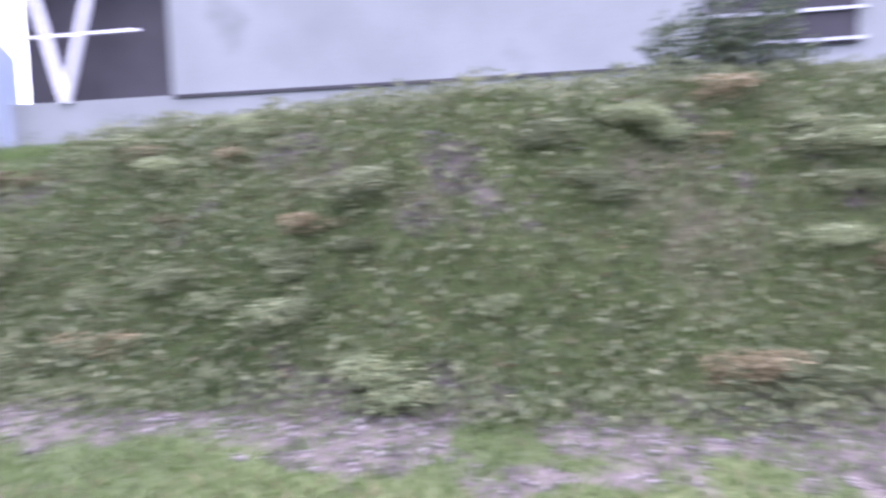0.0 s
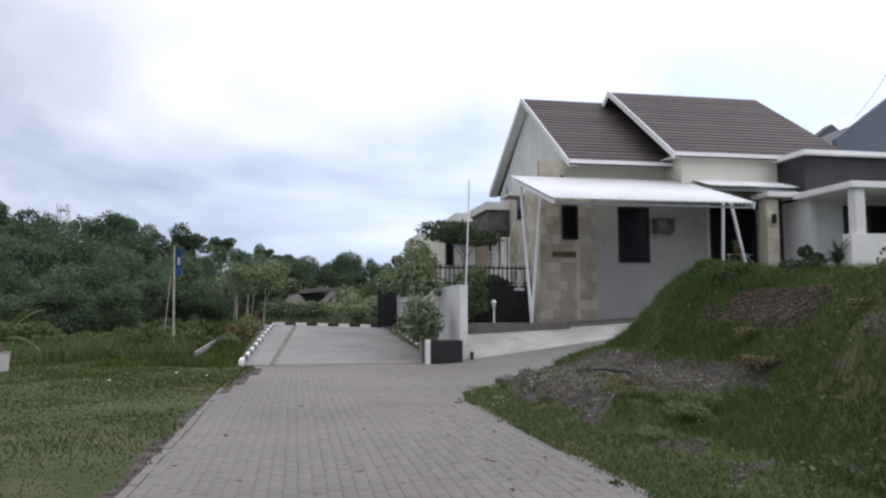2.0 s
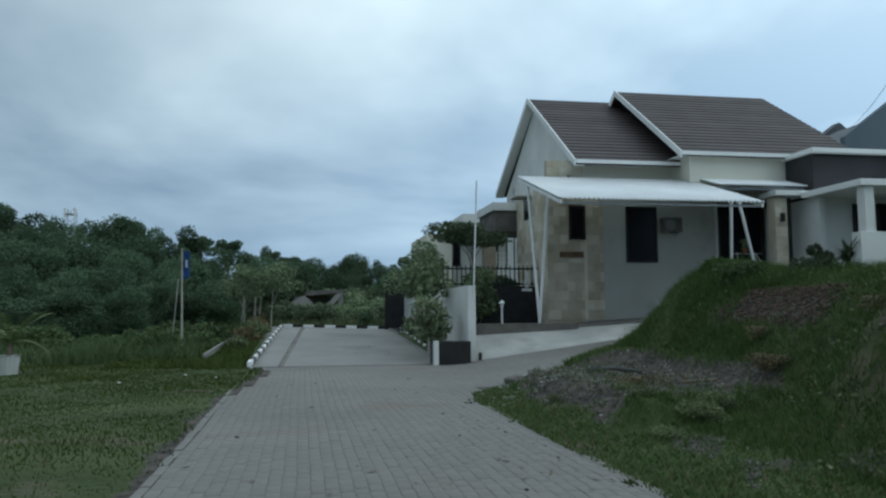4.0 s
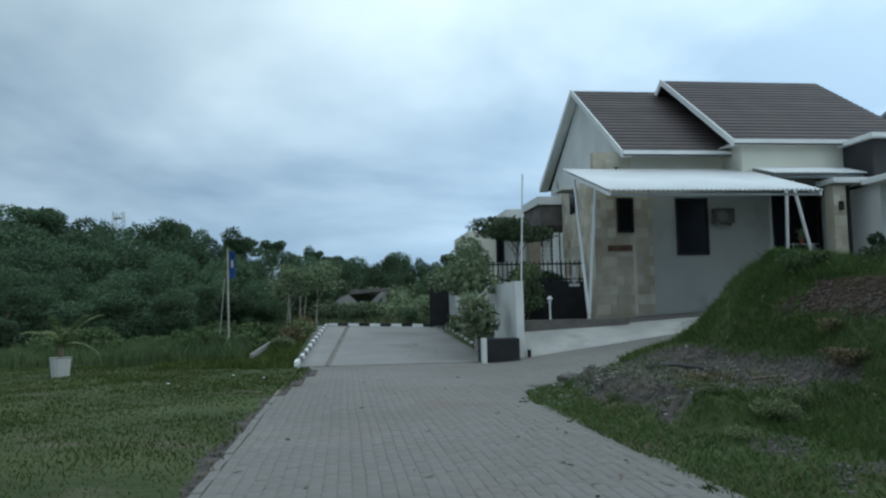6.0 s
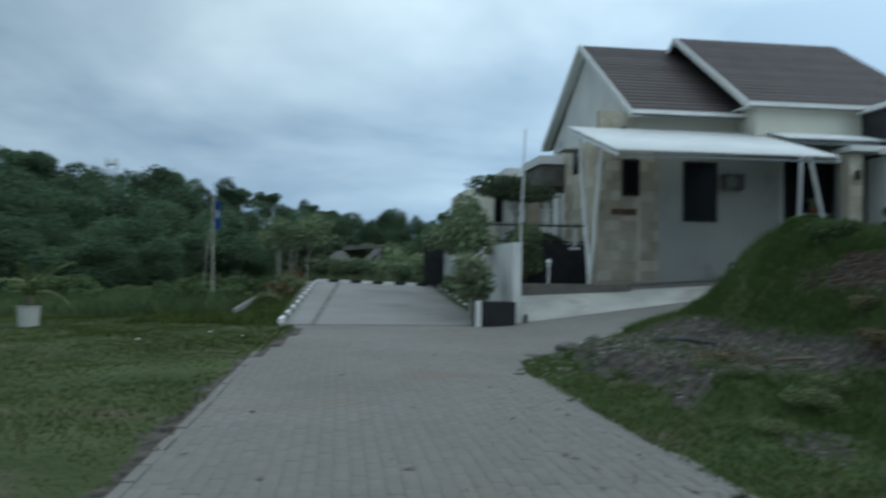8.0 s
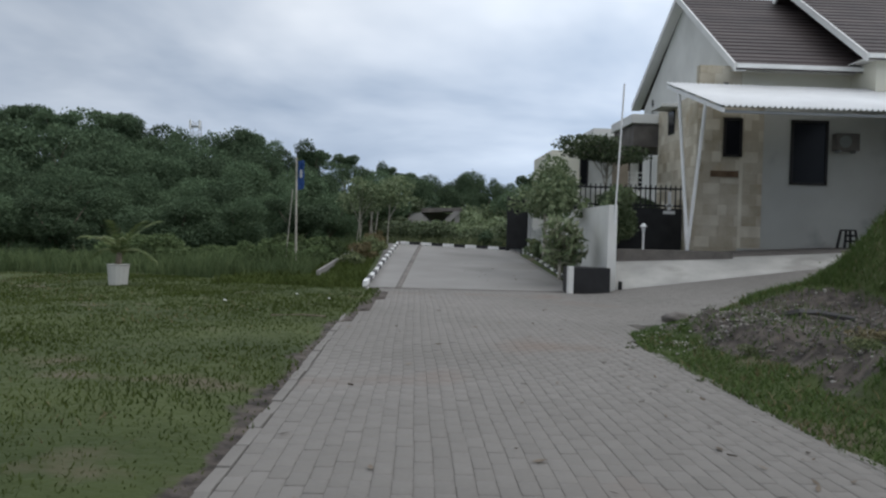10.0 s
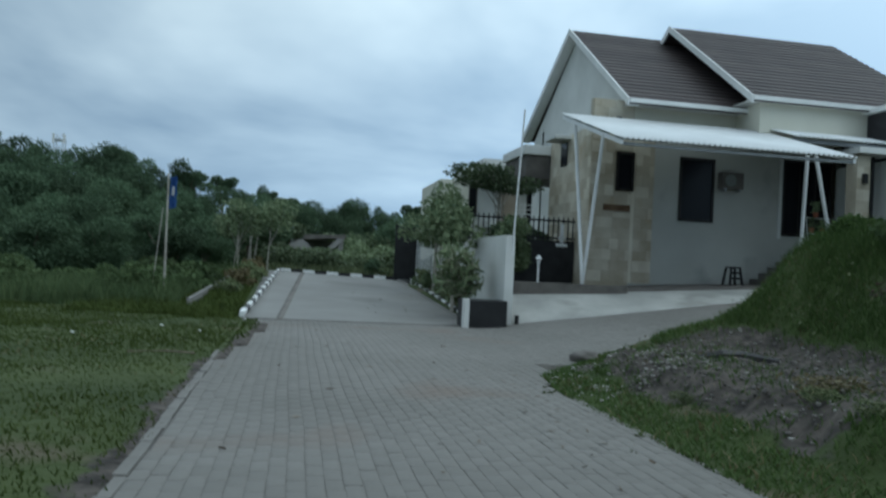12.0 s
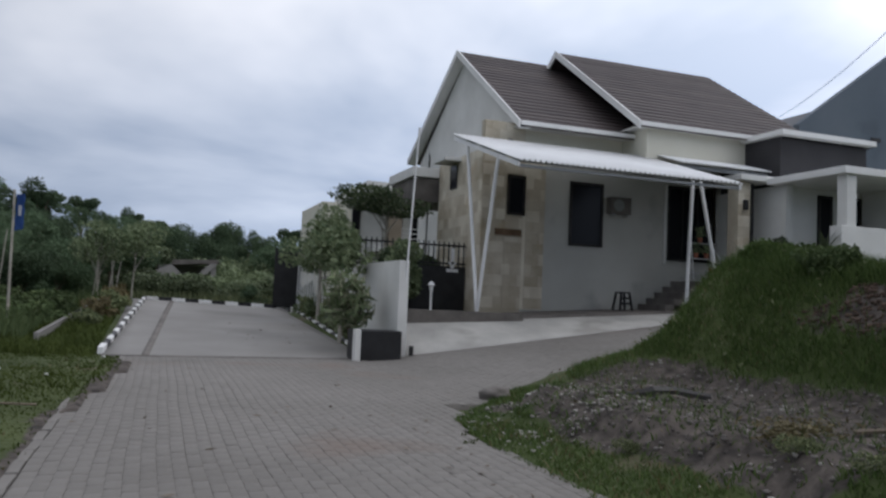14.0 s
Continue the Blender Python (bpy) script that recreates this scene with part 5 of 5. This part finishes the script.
tagged(soup("dry_litter", v, f, M["dry"]), "dry leaves and stalks on the bank", "litter", kind="stuff")
# bushes on the bank's crest
for k, (x, y, h, s, mt) in enumerate(((-1.6, -12.0, 0.42, 0.5, "brush"), (-0.9, -12.7, 0.45, 0.5, "leaf"), (-1.1, -10.5, 0.3, 0.45, "bank_grass"), (-2.4, -24.6, 1.0, 0.8, "leaf"))):
    put(make_tree("bush", h, s, 0.042, 2600, 100 + k, M[mt], M["bark"], "low tangled green bush on the bank", 0.7, 0.015, 0.03, 9), x, y, at_ground(x, y, -0.05))
weed_bush = put(make_tree("weed_clump", 0.6, 0.5, 0.032, 2000, 150, M["weed"], M["bark"], "leafy weed clump on the bank face", 0.7, 0.01, 0.03, 9), -4.2, -19.0, at_ground(-4.2, -19.0, -0.1))
weed_bush["group"] = "weed clumps on the bank"
for k in range(34):
    x, y = hrng.uniform(-4.9, -3.0), hrng.uniform(-27, -18.0)
    c = copy_thing(weed_bush, pose(x, y, at_ground(x, y, -0.12), 0, 0, hrng.uniform(0, 360)))
    f = hrng.uniform(0.3, 0.65)
    c.scale = (f * 1.2, f * 1.2, f * 0.8)
dry_bush = put(make_tree("dry_weed_clump", 0.5, 0.45, 0.035, 900, 151, M["dry"], M["bark"], "dry brown weed clump on the bank face", 0.6, 0.01, 0.03, 9), -3.6, -18.2, at_ground(-3.6, -18.2, -0.1))
dry_bush["group"] = "dry weed clumps on the bank"
for k in range(22):
    x, y = hrng.uniform(-4.8, -2.6), hrng.uniform(-27, -13.5)
    c = copy_thing(dry_bush, pose(x, y, at_ground(x, y, -0.12), 0, 0, hrng.uniform(0, 360)))
    f = hrng.uniform(0.3, 0.8)
    c.scale = (f * 1.3, f * 1.3, f * 0.7)
for x, y, f in ((-5.0, -15.6, 0.35), (-4.7, -16.2, 0.5), (-5.2, -16.6, 0.35), (-4.4, -15.9, 0.45), (-4.9, -14.9, 0.35), (-5.3, -13.6, 0.3)):
    c = copy_thing(weed_bush, pose(x, y, at_ground(x, y, -0.1), 0, 0, 90 * x))
    c.scale = (f * 1.2, f * 1.2, f)
put(make_tree("shrub", 1.25, 0.5, 0.06, 2200, 130, M["leaf"], M["bark"], "dark round shrub beside the porch", 0.85, 0.02, 0.1, 8), 6.35, -2.85, 1.88)
spiky = thing("yucca_plant", (6.25, -4.15, 1.9), "dark spiky yucca with stiff sword leaves by the porch", "plant")
bm = bmesh.new()
tube(bm, [(6.25, -4.15, 1.85), (6.3, -4.17, 2.3), (6.28, -4.2, 2.75)], [0.06, 0.05, 0.04], 7)
part("stem", bm, M["bark"], spiky)
sv, sf = [], []
srng = random.Random(44)
for k in range(46):
    a, tilt, ln = srng.uniform(0, 6.28), srng.uniform(-0.3, 1.4), srng.uniform(0.55, 0.9)
    c = Vector((6.28, -4.2, srng.uniform(2.35, 2.75)))
    out = Vector((math.cos(a) * math.cos(tilt), math.sin(a) * math.cos(tilt), math.sin(tilt)))
    wide = Vector((-math.sin(a), math.cos(a), 0)) * 0.035
    mid, tip = c + out * ln * 0.5 + wide * 0, c + out * ln - Vector((0, 0, 0.12 * ln))
    i = len(sv)
    sv += [c - wide, c + wide, mid + wide, tip, mid - wide]
    sf += [(i, i + 1, i + 2), (i, i + 2, i + 4), (i + 4, i + 2, i + 3)]
soup("leaves", sv, sf, M["leaf"], spiky)


M["pebble"] = material("pale_pebble", (0.22, 0.205, 0.185), (0.46, 0.44, 0.41), 0.9, 4.0, 30.0, 0.4, rand=0.6, depth=0.005)
M["clod"] = material("brown_clod", (0.045, 0.032, 0.026), (0.15, 0.105, 0.08), 0.95, 3.0, 25.0, 0.6, rand=0.5, depth=0.01)


def rubble(n, keep, x0, x1, y0, y1, lo, hi, name, label, mat=M["stonegrey"]):
    x, y = scatter(n, x0, x1, y0, y1, keep)
    n = len(x)
    s = rs.uniform(lo, hi, n) * rs.uniform(0.5, 1, n)
    cube = np.array([(a, b, c) for c in (-1, 1) for b in (-1, 1) for a in (-1, 1)], float)
    v = cube[None] * s[:, None, None] * rs.uniform(0.45, 1.1, (n, 8, 3)) * np.array([1, 0.8, 0.6])
    a = rs.uniform(0, 6.28, n)
    c, q = np.cos(a)[:, None], np.sin(a)[:, None]
    v = np.stack([v[..., 0] * c - v[..., 1] * q, v[..., 0] * q + v[..., 1] * c, v[..., 2]], -1)
    v += np.stack([x, y, land(x, y) + s * 0.15], 1)[:, None]
    f = (np.arange(n)[:, None, None] * 8 + np.array([(0, 2, 3, 1), (4, 5, 7, 6), (0, 1, 5, 4), (2, 6, 7, 3), (0, 4, 6, 2), (1, 3, 7, 5)])[None]).reshape(-1, 4)
    return tagged(soup(name, v.reshape(-1, 3), f, mat), label, "rubble", kind="stuff")


rubble(10000, lambda x, y: bare_at(x, y) > 0.35, -5.8, -2.4, -25, -9.6, 0.006, 0.03, "rubble", "grey rubble and gravel on the bare soil of the bank")
rubble(16000, lambda x, y: (bare_at(x, y) > 0.4) & (land(x, y) > 0.75), -4.6, -0.8, -16.5, -11.5, 0.01, 0.04, "soil_clods", "crumbling brown soil clods in the bank face", M["clod"])
rubble(260, lambda x, y: bare_at(x, y) > 0.4, -5.6, -3.0, -16, -10.6, 0.012, 0.032, "rubble", "pale broken stones on the heap", M["pebble"])
rubble(350, lambda x, y: (x > np.interp(y, EDGE_Y, EDGE_X)), -6.0, -4.6, -13.0, -10.3, 0.008, 0.035, "rubble", "pale stones at the end of the verge", M["pebble"])
rubble(300, lambda x, y: rough(x, y, 2.0) > -0.2, -6.2, -4.9, -20, -12.6, 0.004, 0.014, "rubble", "pale pebbles along the verge", M["pebble"])
boulder = thing("rock", (-4.75, -9.75, -0.05), "small grey rock at the tip of the verge", "rock")
bm = bmesh.new()
bmesh.ops.create_icosphere(bm, subdivisions=3, radius=0.17)
for w in bm.verts:
    k = 1 + 0.35 * noise.noise(w.co * 9) + 0.12 * noise.noise(w.co * 25)
    w.co = Vector((w.co.x * k * 1.25, w.co.y * k, w.co.z * k * 0.62))
bmesh.ops.translate(bm, verts=bm.verts[:], vec=(-4.75, -9.75, pz(-4.75, -9.75) + 0.04))
part("rock", bm, M["stonegrey"], boulder, smooth=True)
plank = thing("plank", (-3.8, -14.6, 0.35), "weathered brown board lying on the bank", "plank")
bm = bmesh.new()
box(bm, -0.2, 0.2, -0.035, 0.035, 0, 0.025, 0.006)
bmesh.ops.transform(bm, matrix=pose(-3.85, -14.6, at_ground(-3.85, -14.6) + 0.03, 4, -6, -25), verts=bm.verts[:])
part("board", bm, M["bark"], plank)
# Near-black lump added for the shade in a slot beneath overhanging soil.
log = thing("log", (-4.0, -12.2, 0.4), "dark lump put in for the shaded slot under a soil overhang", "log")
bm = bmesh.new()
tube(bm, [(x, y, at_ground(x, y) + dz) for x, y, dz in ((-4.4, -12.12, -0.01), (-4.15, -12.2, 0.02), (-3.9, -12.18, 0.03), (-3.55, -12.33, 0.0))], [0.045, 0.085, 0.07, 0.05], 7)
part("log", bm, M["frame"], log)
for x, y, s in ((-11.6, -9.0, 0.035), (-10.7, -7.6, 0.03), (-10.1, -8.0, 0.03), (-9.6, -5.4, 0.04)):
    bm = bmesh.new()
    box(bm, -s * 0.7, s * 0.7, -s * 0.4, s * 0.4, 0, 0.02, 0.004)
    bmesh.ops.transform(bm, matrix=pose(x, y, at_ground(x, y) + 0.05, 8, 5, 30 * x), verts=bm.verts[:])
    tagged(part("paper_scrap", bm, M["white"]), "crumpled pale scrap on the grass", "litter", "litter scraps")
bm = bmesh.new()
tube(bm, [(-10.6, -10.6, at_ground(-10.6, -10.6) + 0.05), (-10.2, -10.4, at_ground(-10.2, -10.4) + 0.06), (-9.9, -10.3, at_ground(-9.9, -10.3) + 0.05)], 0.012, 6)
tagged(part("branch", bm, M["bark"]), "short dark dead branch on the grass", "branch")

# ---- fallen leaves on the ramp and the paving stones of the lane ----
lrng = np.random.RandomState(5)
lx, ly = np.concatenate([lrng.uniform(-7.5, -5.2, 26), lrng.uniform(-9.5, -6.3, 70), lrng.uniform(-6.9, -6.2, 60)]), np.concatenate([lrng.uniform(-4.8, 4, 26), lrng.uniform(-20, -5, 70), lrng.uniform(-20, -11, 60)])
lp = np.stack([lx, ly, paved(lx, ly) + 0.012], 1)
v, f = cards(lp, lrng.uniform(0.02, 0.07, len(lp)), 1.8, 0.0, lrng)
v[:, 2] = (v[:, 2] - np.repeat(lp[:, 2], 4)) * 0.25 + np.repeat(lp[:, 2], 4)
tagged(soup("fallen_leaves", v, f, M["bark"]), "brown fallen leaves on the paving", "leaves", kind="stuff")

PW, PL, J = 0.105, 0.21, 0.002


def paver_arrays(cx, cy, rng):
    """Top and chamfers of pavers at the given centres, with joints and uneven heights."""
    n = len(cx)
    cx, cy = cx + rng.uniform(-0.003, 0.003, n), cy + rng.uniform(-0.004, 0.004, n)
    hx, hy, c = PW / 2 - J, PL / 2 - J, 0.003
    lo = np.array([(-hx, -hy), (hx, -hy), (hx, hy), (-hx, hy)])
    hi = np.array([(-hx + c, -hy + c), (hx - c, -hy + c), (hx - c, hy - c), (-hx + c, hy - c)])
    dz = rng.uniform(-0.0018, 0.0018, n)
    v = np.zeros((n, 12, 3))
    for k, (ring, drop) in enumerate(((lo, -0.014), (lo, -0.0018), (hi, 0.0))):
        p = np.stack([cx, cy], 1)[:, None] + ring[None]
        v[:, 4 * k:4 * k + 4, :2] = p
        v[:, 4 * k:4 * k + 4, 2] = paved(p[..., 0], p[..., 1]) + drop + dz[:, None]
    q = [(8, 9, 10, 11)]
    for k in range(4):
        m = (k + 1) % 4
        q += [(4 + k, 4 + m, 8 + m, 8 + k), (k, m, 4 + m, 4 + k)]
    return v, np.array(q)


prng = np.random.RandomState(9)
cols = np.arange(ROAD_L + PW / 2, ROAD_R, PW)
allx, ally = [], []
for i, cx in enumerate(cols):
    ys = np.arange(-26.0 + (PL / 2 if i % 2 else 0), -4.35, PL)
    allx.append(np.full(len(ys), cx)), ally.append(ys)
sx = np.arange(cols[-1] + PW, 8.0, PW)
for i, cx in enumerate(sx):
    lo = -10.1 if cx > -5.6 else -12.2
    ys = np.arange(lo + (PL / 2 if (i + len(cols)) % 2 else 0), -4.05, PL)
    ys = ys[(ys > np.interp(cx, [-6.2, -5.9, -5.2, -4.0, -2, 4], [-12.6, -11.4, -10.35, -9.25, -8.95, -8.8]) - 0.1) | (ys > -8.0)]
    ys = ys[(ys < -4.6) | (cx > -4.35)]
    allx.append(np.full(len(ys), cx)), ally.append(ys)
px, py = np.concatenate(allx), np.concatenate(ally)
px = px + 0.010 * np.sin(py * 0.8 + px * 0.6) + 0.006 * np.sin(py * 2.1)
py = py + 0.016 * np.sin(px * 1.7 + 0.4) + 0.008 * np.sin(px * 4.3)
near = (px < cols[-1] + 0.01) & (py > -17.2) & (py < -15.35)
v, q = paver_arrays(px[~near], py[~near], prng)
n = len(v)
faces = (np.arange(n)[:, None, None] * 12 + q[None]).reshape(-1, 4)
tagged(soup("pavers", v.reshape(-1, 3), faces, M["paver"], road), kind="stuff")
v, q = paver_arrays(np.array([-8.0]), np.array([-16.0]), prng)
v += np.array([8.0, 16.0, 0.0])
v[:, :, 2] -= v[:, 8:, 2].max()
proto = soup("paver", v[0], q, M["paver"], road)
first_paver = True
for x, y in zip(px[near], py[near]):
    ob = proto if first_paver else new("paver", proto.data)
    first_paver = False
    ob.parent = road
    ob.location = (x + prng.uniform(-0.003, 0.003), y + prng.uniform(-0.004, 0.004), pz(x, y) + prng.uniform(-0.0018, 0.0018))
    ob.rotation_euler = (0, 0, prng.uniform(-0.008, 0.008))
bm = bmesh.new()
box(bm, -0.04, 0.04, -0.195, 0.195, -0.08, 0.02, 0.008)
edge_mesh = mesh_of("edging_stone", bm, M["paver"])
for xx in (ROAD_L - 0.05, ROAD_R + 0.05):
    for k in range(38 if xx < -8 else 30):
        ob = new("edging_stone", edge_mesh)
        ob.parent = road
        ob.location = (xx + prng.uniform(-0.012, 0.012), -24.5 + k * 0.4, -0.118 + prng.uniform(-0.012, 0.006))
        ob.rotation_euler = (0, 0, prng.uniform(-0.03, 0.03))
